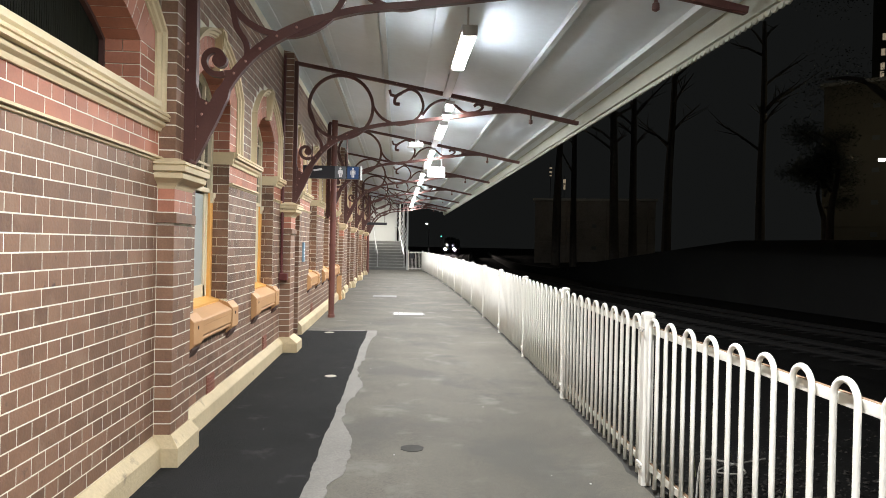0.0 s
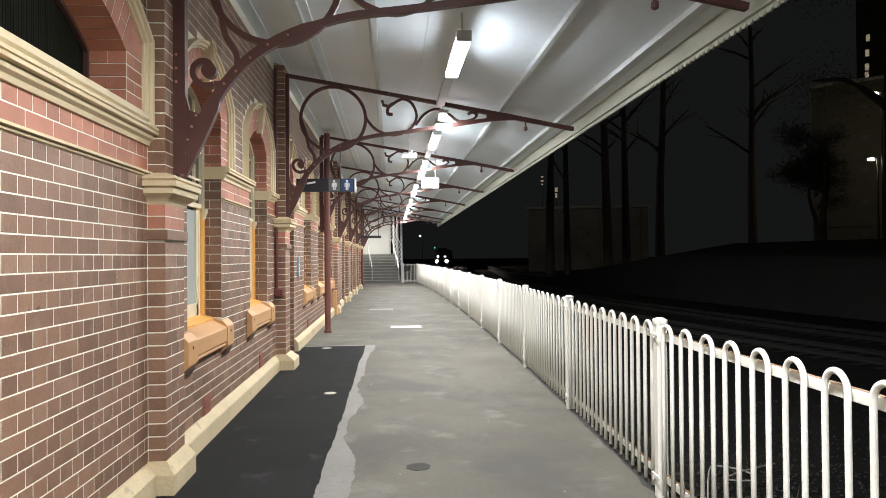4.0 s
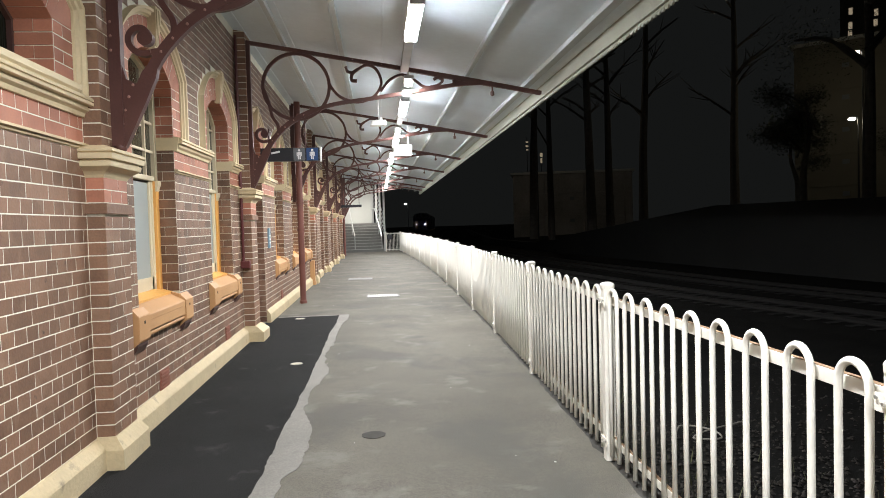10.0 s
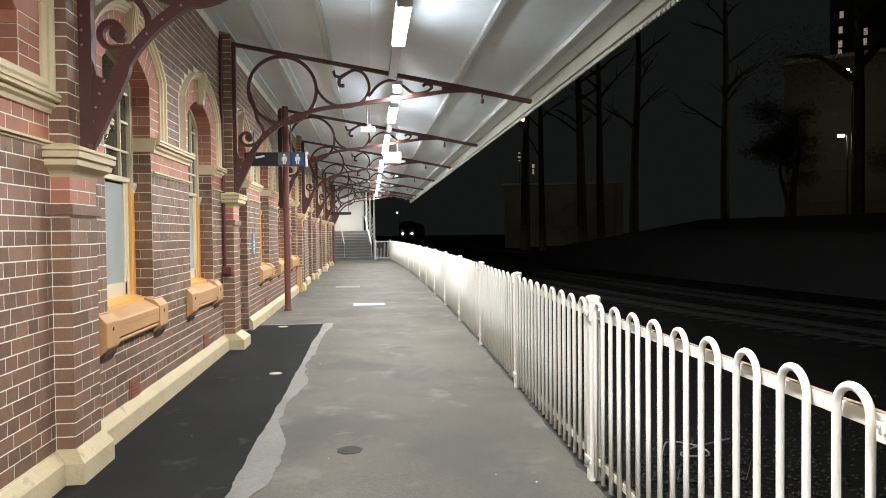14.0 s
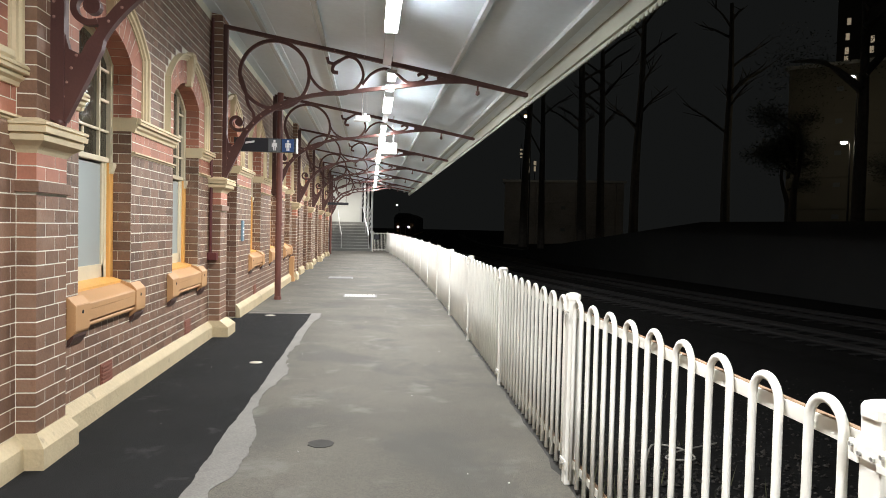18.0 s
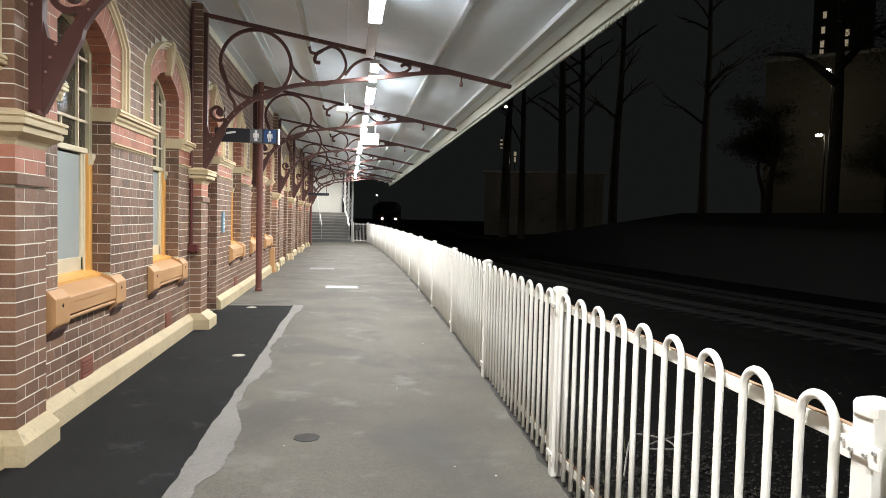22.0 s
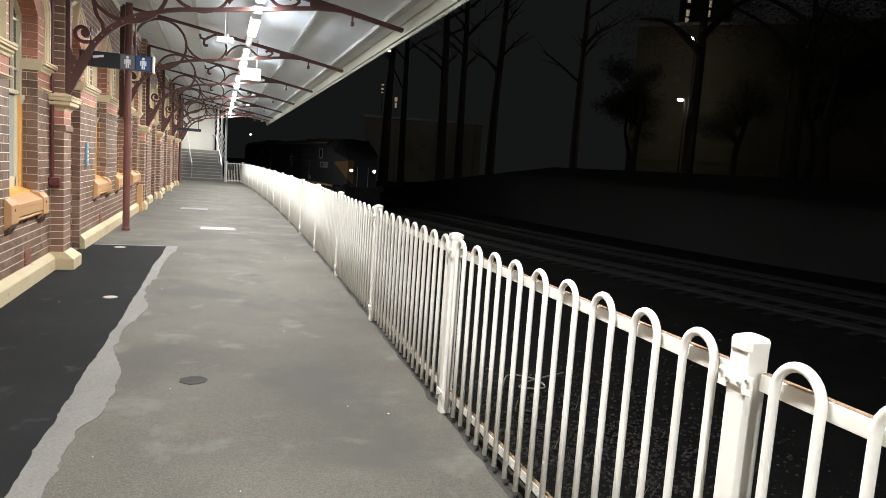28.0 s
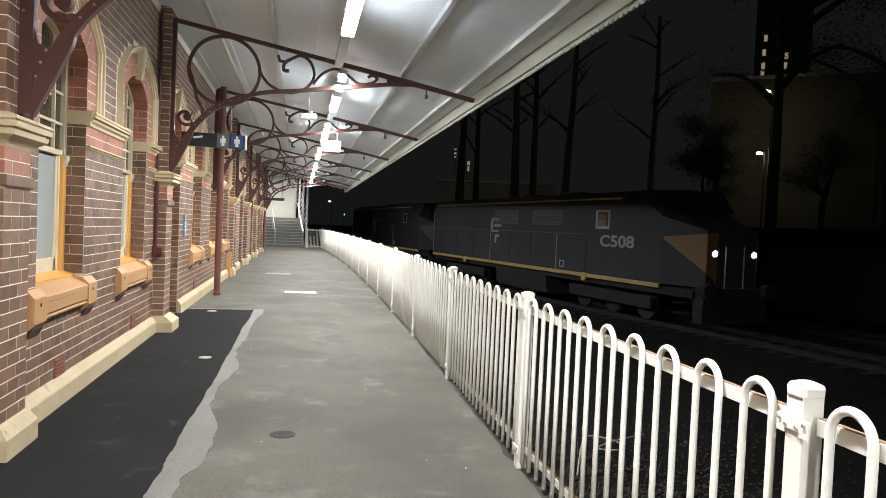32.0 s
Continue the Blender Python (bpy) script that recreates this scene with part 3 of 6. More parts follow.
# plinth
PLINTH_P = [(WALL - 0.02, 0.0), (WALL + 0.068, 0.0), (WALL + 0.064, 0.14), (WALL + 0.056, 0.155), (WALL + 0.01, Z0), (WALL - 0.02, Z0)]
for a, c in runs_between(Y_NEAR, Y_FAR, PIL_GAPS + [(o[0], o[1]) for o in OPENINGS if o[4] == "door"]):
    tagged(part("baseboard", extrude_y(bmesh.new(), PLINTH_P, a, c), PLINTH_M), "cream painted rendered plinth, scuffed and stained", "plinth", kind="structure")


def ring_profile(bm, m, prof, n=28, zlow=None, shape=None):
    """A moulding of (radius, x) profile swept over an arch head, with straight legs down to zlow."""
    half, R, zc = shape or (prof[0][0], prof[0][0], SPRING)
    rows = []
    if zlow is not None:
        rows.append([bm.verts.new((x, m + half + rr - R, zlow)) for rr, x in prof])
    for i in range(n + 1):
        row = []
        for rr, x in prof:
            ts = math.acos(min(1.0, (half + rr - R) / rr))
            t = ts + (math.pi - 2 * ts) * i / n
            row.append(bm.verts.new((x, m + rr * math.cos(t), zc + rr * math.sin(t))))
        rows.append(row)
    if zlow is not None:
        rows.append([bm.verts.new((x, m - half - rr + R, zlow)) for rr, x in prof])
    k = len(prof)
    for a, b in zip(rows, rows[1:]):
        for j in range(k):
            bm.faces.new((a[j], a[(j + 1) % k], b[(j + 1) % k], b[j]))
    bm.faces.new(rows[0][::-1])
    bm.faces.new(rows[-1])
    return bm


for o in OPENINGS:
    a, c, s, face, kind = o
    m, (half, r, zc, zs) = (a + c) / 2, head(o)
    hood = [(r + 0.25, WALL - 0.02), (r + 0.25, WALL + 0.012), (r + 0.262, WALL + 0.016), (r + 0.268, WALL + 0.034), (r + 0.292, WALL + 0.038), (r + 0.297, WALL + 0.056), (r + 0.318, WALL + 0.060), (r + 0.322, WALL - 0.02)]
    o = tagged(part("hood_mould", ring_profile(bmesh.new(), m, hood, zlow=IMPOST1, shape=(half, r, zc)), CREAM), "cream moulded arch surround over a window opening", "arch moulding", kind="structure")
    # grooved keystone
    key = thing("keystone", pose(WALL, m, zc + r), "cream grooved keystone at the top of an arch", "keystone", "keystones")
    bm = bmesh.new()
    v0 = [(-0.040, -0.03), (0.040, -0.03), (0.064, 0.345), (-0.064, 0.345)]
    lo, hi = [bm.verts.new((-0.02, y, z)) for y, z in v0], [bm.verts.new((0.045 + 0.03 * (z > 0.1), y, z)) for y, z in v0]
    for i in range(4):
        bm.faces.new((lo[i], lo[(i + 1) % 4], hi[(i + 1) % 4], hi[i]))
    bm.faces.new(hi)
    part("block", bm, CREAM, key)
    for dy in (-0.027, 0.0, 0.027):
        bm = bmesh.new()
        v0 = [(dy - 0.008, 0.02), (dy + 0.008, 0.02), (dy * 1.55 + 0.012, 0.32), (dy * 1.55 - 0.012, 0.32)]
        lo, hi = [bm.verts.new((0.04, y, z)) for y, z in v0], [bm.verts.new((0.056 + 0.03 * (z > 0.1), y, z)) for y, z in v0]
        for i in range(4):
            bm.faces.new((lo[i], lo[(i + 1) % 4], hi[(i + 1) % 4], hi[i]))
        bm.faces.new(hi)
        part("flute", bm, CREAM, key)

# ---- pilasters ----
PIL_PARTS = []
PIL_0, PIL_1 = PIL, PIL + 0.03
for k in range(-1, 7):
    if k == 2:
        continue
    yc, PIL = pil_y(k), PIL_1 if k == 1 else PIL_0
    pil = thing("pilaster", pose(0, yc, 0), "brick pilaster with cream moulded cap and rendered base", "pilaster", "pilasters", "structure")
    bm = bmesh.new()
    box(bm, WALL - 0.05, PIL - 0.0015, -0.2035, 0.2035, 0, WALL_TOP)
    part("core", bm, MORTAR, pil)
    # plinth block with chamfered top; the second one stands further out
    bm = bmesh.new()
    px = PLINTH + (0.085 if k == 1 else 0.0)
    low = [(WALL - 0.02, -0.245), (px, -0.245), (px, 0.255), (WALL - 0.02, 0.255)]
    top = [(WALL - 0.02, -0.215), (PIL + 0.01, -0.215), (PIL + 0.01, 0.215), (WALL - 0.02, 0.215)]
    rings = [[bm.verts.new((x, y, z)) for x, y in p] for p, z in ((low, 0), (low, 0.135), (top, Z0 + 0.01))]
    for q, w in zip(rings, rings[1:]):
        for i in range(4):
            bm.faces.new((q[i], q[(i + 1) % 4], w[(i + 1) % 4], w[i]))
    bm.faces.new(rings[2])
    part("plinth_block", bm, PLINTH_M, pil, "chipped cream base block")
    # cap
    bm = bmesh.new()
    steps = [(0.0, 1.925), (0.012, 1.945), (0.03, 1.965), (0.075, 1.995), (0.08, 2.028), (0.066, 2.031), (0.066, 2.039), (0.095, 2.042), (0.098, 2.076), (0.086, 2.079), (0.086, 2.085), (0.10, 2.088), (0.10, 2.104), (0.085, 2.112), (0.02, 2.135)]
    rings = [[bm.verts.new((x, y, z)) for x, y in ((WALL - 0.02, -0.205 - d), (PIL + d, -0.205 - d), (PIL + d, 0.205 + d), (WALL - 0.02, 0.205 + d))] for d, z in steps]
    for q, w in zip(rings, rings[1:]):
        for i in range(4):
            bm.faces.new((q[i], q[(i + 1) % 4], w[(i + 1) % 4], w[i]))
    bm.faces.new(rings[-1])
    bm.faces.new(rings[0][::-1])
    part("cap", bm, CREAM, pil, "cream moulded cap")
    # projecting brown block course below the red courses
    bm = bmesh.new()
    box(bm, WALL - 0.01, PIL + 0.022, -0.226, 0.226, 1.688, 1.758, 0.006)
    part("block_course", bm, BROWN, pil)
    bricks = []
    for n in range(48):
        z = Z0 + n * COURSE
        if z > WALL_TOP - 0.05 or 1.66 < z < 1.70 or 1.90 < z < 2.10:
            continue
        ma = RED if 1.75 < z < 1.92 else BROWN
        cuts = (-0.205, 0.04, 0.205) if n % 2 else (-0.205, -0.085, 0.095, 0.205)
        for p, q in zip(cuts, cuts[1:]):
            bricks.append((PIL, (p + q) / 2, z + COURSE / 2, "x", q - p - 0.0075, COURSE - 0.0075, ma))
        for y, f in ((-0.205, "-y"), (0.205, "+y")):
            bricks.append(((WALL + PIL) / 2, y, z + COURSE / 2, f, PIL - WALL - 0.002, COURSE - 0.0075, ma))
    PIL_PARTS.append((k, pil, bricks))


# ---- windows and doors ----
def frame_ring(bm, o, out, into, x0, x1, zlow):
    r, R, zc, zs = head(o)
    return ring_profile(bm, (o[0] + o[1]) / 2, [(R - into, x0), (R - into, x1), (R + out, x1), (R + out, x0)], zlow=zlow, shape=(r, R, zc))


for i, (a, c, sill, face, kind) in enumerate(OPENINGS):
    m, r = (a + c) / 2, (c - a) / 2
    if kind == "high":
        w = thing("window_1", pose(0, 0, 0), "high arched window with dark reeded glass", "window", kind="structure")
        bm = bmesh.new()
        box(bm, face - 0.03, face - 0.012, a, c, sill - 0.02, 3.45)
        part("pane", bm, REEDED, w, "dark reeded glass")
        for q in range(int((c - a) / 0.024)):
            bm = bmesh.new()
            tube(bm, [(face - 0.012, a + 0.012 + q * 0.024, sill), (face - 0.012, a + 0.012 + q * 0.024, 3.43)], 0.010, 6)
            part("reed", bm, REEDED, w)
        bm = bmesh.new()
        frame_ring(bm, OPENINGS[i], 0.01, 0.03, face, face + 0.03, sill)
        part("window_frame", bm, IRON_DARK, w)
        continue
    if kind == "door":
        w = thing(f"door_{i}", pose(0, 0, 0), "closed dark red panelled door with cream fanlight", "door", kind="structure")
    else:
        w = thing(f"window_{i}", pose(0, 0, 0), "tall arched sash window with ochre frame and obscured lower pane", "window", kind="structure")
    fx = face
    zb = max(sill, 0.0) + 0.02
    bm = bmesh.new()
    frame_ring(bm, OPENINGS[i], 0.01, 0.036, fx - 0.05, fx - 0.008, 2.02)
    part("window_frame", bm, SASH, w, "cream arched frame")
    for s in (-1, 1):
        bm = bmesh.new()
        y0, y1 = sorted((m + s * (r + 0.005), m + s * (r - 0.085)))
        box(bm, fx - 0.06, fx + 0.008, y0, y1, zb, 2.03, 0.006)
        part("jamb", bm, MAROON if kind == "door" else OCHRE, w, "dark red painted jamb" if kind == "door" else "ochre painted jamb")
        bm = bmesh.new()
        y0, y1 = sorted((m + s * (r - 0.085), m + s * (r - 0.125)))
        box(bm, fx - 0.075, fx - 0.02, y0, y1, zb, 2.03, 0.004)
        part("bead", bm, SASH, w)
    if kind == "sash":
        for s in (-1, 1):
            y0, y1 = sorted((m + s * (r - 0.005), m + s * (r - 0.09)))
            bm = bmesh.new()
            extrude_y(bm, [(fx + 0.002, 1.935), (fx + 0.014, 1.94), (fx + 0.02, 1.97), (fx + 0.032, 1.995), (fx + 0.034, 2.03), (fx + 0.002, 2.03)], y0, y1)
            part("console", bm, SASH, w, "small cream console")
    if kind == "door":
        bm = bmesh.new()
        box(bm, fx - 0.08, fx - 0.035, m - r + 0.085, m + r - 0.085, 0.02, 2.03)
        d = part("leaf", bm, MAROON, w, "dark red painted door leaf")
        for (z0, z1) in ((0.15, 0.75), (0.9, 1.85)):
            for s in (-1, 1):
                bm = bmesh.new()
                y0, y1 = sorted((m + s * 0.05, m + s * (r - 0.17)))
                box(bm, fx - 0.04, fx - 0.022, y0, y1, z0, z1, 0.008)
                part("panel", bm, MAROON, d)
        bm = bmesh.new()
        tube(bm, [(fx - 0.02, m + r - 0.13, 1.0), (fx + 0.03, m + r - 0.13, 1.0), (fx + 0.03, m + r - 0.22, 1.0)], 0.009)
        part("handle", bm, STEEL, d)
    else:
        # lower sash: cream frame round an obscured panel
        zs0, zs1 = 1.02, 2.05
        bm = bmesh.new()
        box(bm, fx - 0.07, fx - 0.03, m - r + 0.12, m + r - 0.12, zs0, zs0 + 0.13, 0.006)
        part("sash_rail", bm, SASH, w)
        bm = bmesh.new()
        box(bm, fx - 0.055, fx - 0.045, m - r + 0.12, m + r - 0.12, zs0 + 0.12, zs1 - 0.04)
        part("lower_pane", bm, FROST, w, "pale blue-grey obscured pane")
        for s in (-1, 1):
            bm = bmesh.new()
            y0, y1 = sorted((m + s * (r - 0.12), m + s * (r - 0.165)))
            box(bm, fx - 0.068, fx - 0.03, y0, y1, zs0, zs1, 0.004)
            part("stile", bm, SASH, w)
    bm = bmesh.new()
    box(bm, fx - 0.085, fx - 0.008, m - r + 0.07, m + r - 0.07, 2.03, 2.075, 0.006)
    part("meeting_rail", bm, SASH, w)
    # upper light: dark glass with cream glazing bars
    ri = r - 0.045
    bm = bmesh.new()
    _, R, zc, zs = head(OPENINGS[i])
    crown = lambda y: zc + math.sqrt((R - 0.045) ** 2 - (y - m) ** 2)
    pts = [(m + ri, 2.05)] + [(m + ri * q, crown(m + ri * q)) for q in (1 - j / 10 for j in range(21))] + [(m - ri, 2.05)]
    bm.faces.new([bm.verts.new((fx - 0.042, y, z)) for y, z in pts])
    part("upper_pane", bm, CATHEDRAL, w, "dark textured glass")
    # margin lights round one large pane
    for y in (m - ri * 0.6, m + ri * 0.6):
        bm = bmesh.new()
        box(bm, fx - 0.048, fx - 0.018, y - 0.012, y + 0.012, 2.06, crown(y) + 0.01)
        part("glazing_bar", bm, SASH, w)
    bars = [(m - ri, m + ri, 2.30)] + [(m + s * ri * 0.8 - ri * 0.2, m + s * ri * 0.8 + ri * 0.2, z) for s in (-1, 1) for z in (2.56, 2.82)]
    for y0, y1, z in bars:
        bm = bmesh.new()
        box(bm, fx - 0.048, fx - 0.020, y0, y1, z - 0.011, z + 0.011)
        part("glazing_bar", bm, SASH, w)
    bm = bmesh.new()
    box(bm, fx - 0.059, fx - 0.031, m - 0.011, m + 0.011, 2.06, 2.30)
    part("glazing_bar", bm, SASH, w)
    if kind == "sash":
        # sloping sill board between two end blocks, a roll and a dark gap beneath it
        b0, b1, out = a + 0.05, c - 0.05, WALL + 0.058
        bm = bmesh.new()
        extrude_y(bm, [(fx - 0.06, 1.045), (fx - 0.06, 0.95), (fx + 0.09, 0.93), (fx + 0.09, 1.0), (fx + 0.02, 1.022)], a + 0.004, c - 0.004)
        part("sill_back", bm, OCHRE, w, "ochre painted inner sill")
        bm = bmesh.new()
        extrude_y(bm, [(fx + 0.07, 0.99), (fx + 0.07, 0.90), (WALL + 0.01, 0.86), (out - 0.004, 0.86), (out, 0.865), (out, 0.905), (out - 0.006, 0.914)], b0 - 0.04, b1 + 0.04)
        part("window_sill", bm, PEACH, w, "peach painted sloping sill board")
        bm = bmesh.new()
        extrude_y(bm, [(WALL + 0.002, 0.862), (out - 0.001, 0.862), (out - 0.001, 0.782), (WALL + 0.002, 0.782)], b0 - 0.02, b1 + 0.02)
        part("sill_apron", bm, PEACH, w, "peach painted sill apron")
        bm = bmesh.new()
        tube(bm, [(WALL + 0.030, b0 - 0.01, 0.752), (WALL + 0.030, b1 + 0.01, 0.752)], 0.020, 14)
        part("apron_roll", bm, PEACH, w, "rounded roll under the sill")
        for y0, y1, yi, yo in ((a - 0.20, b0, a + 0.003, b0), (b1, c + 0.20, b1, c - 0.003)):
            bm = bmesh.new()
            extrude_y(bm, [(WALL + 0.002, 0.978), (WALL + 0.012, 0.976), (WALL + 0.066, 0.918), (WALL + 0.066, 0.735), (WALL + 0.052, 0.715), (WALL + 0.002, 0.672)], y0, y1)
            bmesh.ops.bevel(bm, geom=bm.edges[:], offset=0.004, segments=2, affect="EDGES")
            blk = part("end_block", bm, PEACH, w, "peach painted end block with a dark hole")
            bm = bmesh.new()
            extrude_y(bm, [(fx + 0.03, 1.015), (WALL + 0.004, 0.974), (WALL + 0.004, 0.90), (fx + 0.03, 0.93)], yi, yo)
            part("cheek", bm, PEACH, blk)
            bm = bmesh.new()
            extrude_y(bm, [(WALL + 0.002, 0.670), (WALL + 0.048, 0.712), (WALL + 0.046, 0.690), (WALL + 0.03, 0.655), (WALL + 0.014, 0.632), (WALL + 0.002, 0.622)], y0 + 0.012, y1 - 0.012)
            part("corbel", bm, IRON_DARK, blk, "dark curved corbel")
            bm = bmesh.new()
            ym = (y0 + y1) / 2
            tube(bm, [(WALL + 0.064, ym, 0.865), (WALL + 0.0675, ym, 0.865)], 0.015, 12)
            part("hole", bm, UNDER, blk)

# wide sill of the high window bay
bm = bmesh.new()
extrude_y(bm, [(WALL - 0.25, 2.44), (WALL + 0.06, 2.44), (WALL + 0.075, 2.455), (WALL + 0.075, 2.49), (WALL - 0.25, 2.51)], 1.9, 4.16)
tagged(part("trim", bm, CREAM), "cream sill under the high arched window", "sill", kind="structure")
# painted timber casing below the last sill, down to the platform
o = thing("pipe_casing", pose(WALL, 18.40, 0), "peach painted timber casing from sill to platform", "casing")
bm = bmesh.new()
box(bm, 0.002, 0.125, -0.085, 0.085, 0.0, 0.668, 0.008)
part("panel", bm, PEACH, o)
bm = bmesh.new()
box(bm, 0.002, 0.145, -0.10, 0.10, 0.0, 0.10, 0.006)
part("foot_board", bm, PEACH, o)
# air bricks and wall fittings
for y, z in ((5.74, 0.29), (8.21, 0.30), (12.9, 0.30)):
    v = thing("wall_vent", pose(WALL, y, z), "terracotta air vent low in the brick wall", "vent", "wall vents")
    bm = bmesh.new()
    box(bm, -0.012, 0.006, -0.12, 0.12, -0.085, 0.085)
    part("frame", bm, TERRA, v)
    for i in range(5):
        bm = bmesh.new()
        box(bm, 0.004, 0.014, -0.105, 0.105, -0.07 + i * 0.03, -0.054 + i * 0.03)
        part("slat", bm, TERRA, v)
yd = pil_y(1) - 0.205 - 0.05
o = thing("conduit", pose(0, 0, 0), "maroon painted conduit with a switch box beside the pilaster", "conduit")
bm = bmesh.new()
tube(bm, [(WALL + 0.03, yd, 1.1), (WALL + 0.03, yd, 4.2)], 0.02)
part("pipe", bm, MAROON, o)
bm = bmesh.new()
box(bm, WALL, WALL + 0.12, yd - 0.06, yd + 0.06, 1.03, 1.13, 0.01)
part("switch_box", bm, MAROON, o)
o = thing("downpipe", pose(WALL + 0.065, pil_y(1) + 0.265, 0), "maroon painted downpipe beside the pilaster", "downpipe")
bm = bmesh.new()
tube(bm, [(0, 0, 0.0), (0, 0, 4.05)], 0.036, 12)
part("pipe", bm, MAROON, o)
for z in (0.25, 1.5, 2.8):
    bm = bmesh.new()
    tube(bm, [(0, 0, z), (0, 0, z + 0.045)], 0.044, 12)
    box(bm, -0.062, -0.03, -0.012, 0.012, z, z + 0.045)
    part("clip", bm, MAROON, o)
o = thing("wall_plaque", pose(WALL, 11.55, 1.4), "narrow bright blue plaque on the brick wall", "sign")
bm = bmesh.new()
box(bm, 0.0, 0.03, -0.075, 0.075, -0.17, 0.17, 0.006)
part("plate", bm, PLAQUE, o)
for z in (-0.09, -0.03, 0.03):
    bm = bmesh.new()
    box(bm, 0.03, 0.033, -0.052, 0.052, z, z + 0.025)
    part("text_bar", bm, SIGN_WHITE, o)


# ================= awning =================
EAVE = 2.62
bm = bmesh.new()
extrude_y(bm, [(-2.2, roof_z(-2.2) + 0.10), (EAVE, roof_z(EAVE) + 0.10), (EAVE, roof_z(EAVE) + 0.13), (-2.2, roof_z(-2.2) + 0.13)], Y_NEAR - 3, 39.5)
# shallow ribs of the lining sheets
x = -1.55
while x < 0.9:
    z = roof_z(x) + 0.101
    extrude_y(bm, [(x - 0.012, z + 0.01), (x - 0.009, z - 0.010), (x + 0.009, z - 0.011), (x + 0.012, z + 0.01)], Y_NEAR - 3, 39.5)
    x += 0.62
tagged(part("ceiling", bm, SHEET), "pale grey ribbed lining under the sloping platform awning", "ceiling", kind="structure")
bm = bmesh.new()
extrude_y(bm, [(-2.4, roof_z(-2.2) + 0.15), (EAVE + 0.1, roof_z(EAVE) + 0.15), (EAVE + 0.1, roof_z(EAVE) + 0.17), (-2.4, roof_z(-2.2) + 0.19)], Y_NEAR - 3, 39.5)
tagged(part("roof", bm, STONE), "sheet metal awning roof", "roof", kind="structure")
for x, w in ((-1.05, 0.06), (-0.25, 0.06), (1.52, 0.05), (2.40, 0.09)):
    bm = bmesh.new()
    z = roof_z(x)
    extrude_y(bm, [(x - w / 2, z + 0.045), (x + w / 2, z + 0.038), (x + w / 2, z + 0.105), (x - w / 2, z + 0.105)], Y_NEAR - 3, 39.5)
    tagged(part("purlin", bm, PURLIN), "pale grey timber purlin under the awning", "purlin", "awning purlins", "structure")
# eaves board and scalloped valance
val = thing("valance", pose(0, 0, 0), "cream grey awning valance with a scalloped lower edge", "valance", kind="structure")
bm = bmesh.new()
extrude_y(bm, [(EAVE, roof_z(EAVE) + 0.16), (EAVE + 0.03, roof_z(EAVE) + 0.16), (EAVE + 0.03, roof_z(EAVE) - 0.078), (EAVE, roof_z(EAVE) - 0.078)], Y_NEAR - 3, 39.5)
part("fascia", bm, VALANCE, val)
vs, fs = [], []
y, w, ztop = Y_NEAR - 3, 0.088, roof_z(EAVE) + 0.10
while y < 39.4:
    k = len(vs)
    zb = ztop - 0.228
    outline = [(0, ztop), (0, zb + 0.035), (w * 0.18, zb + 0.008), (w * 0.5, zb), (w * 0.82, zb + 0.008), (w - 0.002, zb + 0.035), (w - 0.002, ztop)]
    for xx in (EAVE + 0.032, EAVE + 0.05):
        vs += [(xx, y + dy, z) for dy, z in outline]
    n = len(outline)
    fs += [list(range(k, k + n)), list(range(k + 2 * n - 1, k + n - 1, -1))] + [[k + j, k + n + j, k + n + (j + 1) % n, k + (j + 1) % n] for j in range(n)]
    y += w
me = bpy.data.meshes.new("boards")
me.from_pydata(vs, [], fs)
me.materials.append(VALANCE)
ob = new("boards", me)
ob.parent = val
tagged(ob, "row of scalloped valance boards", kind="stuff")


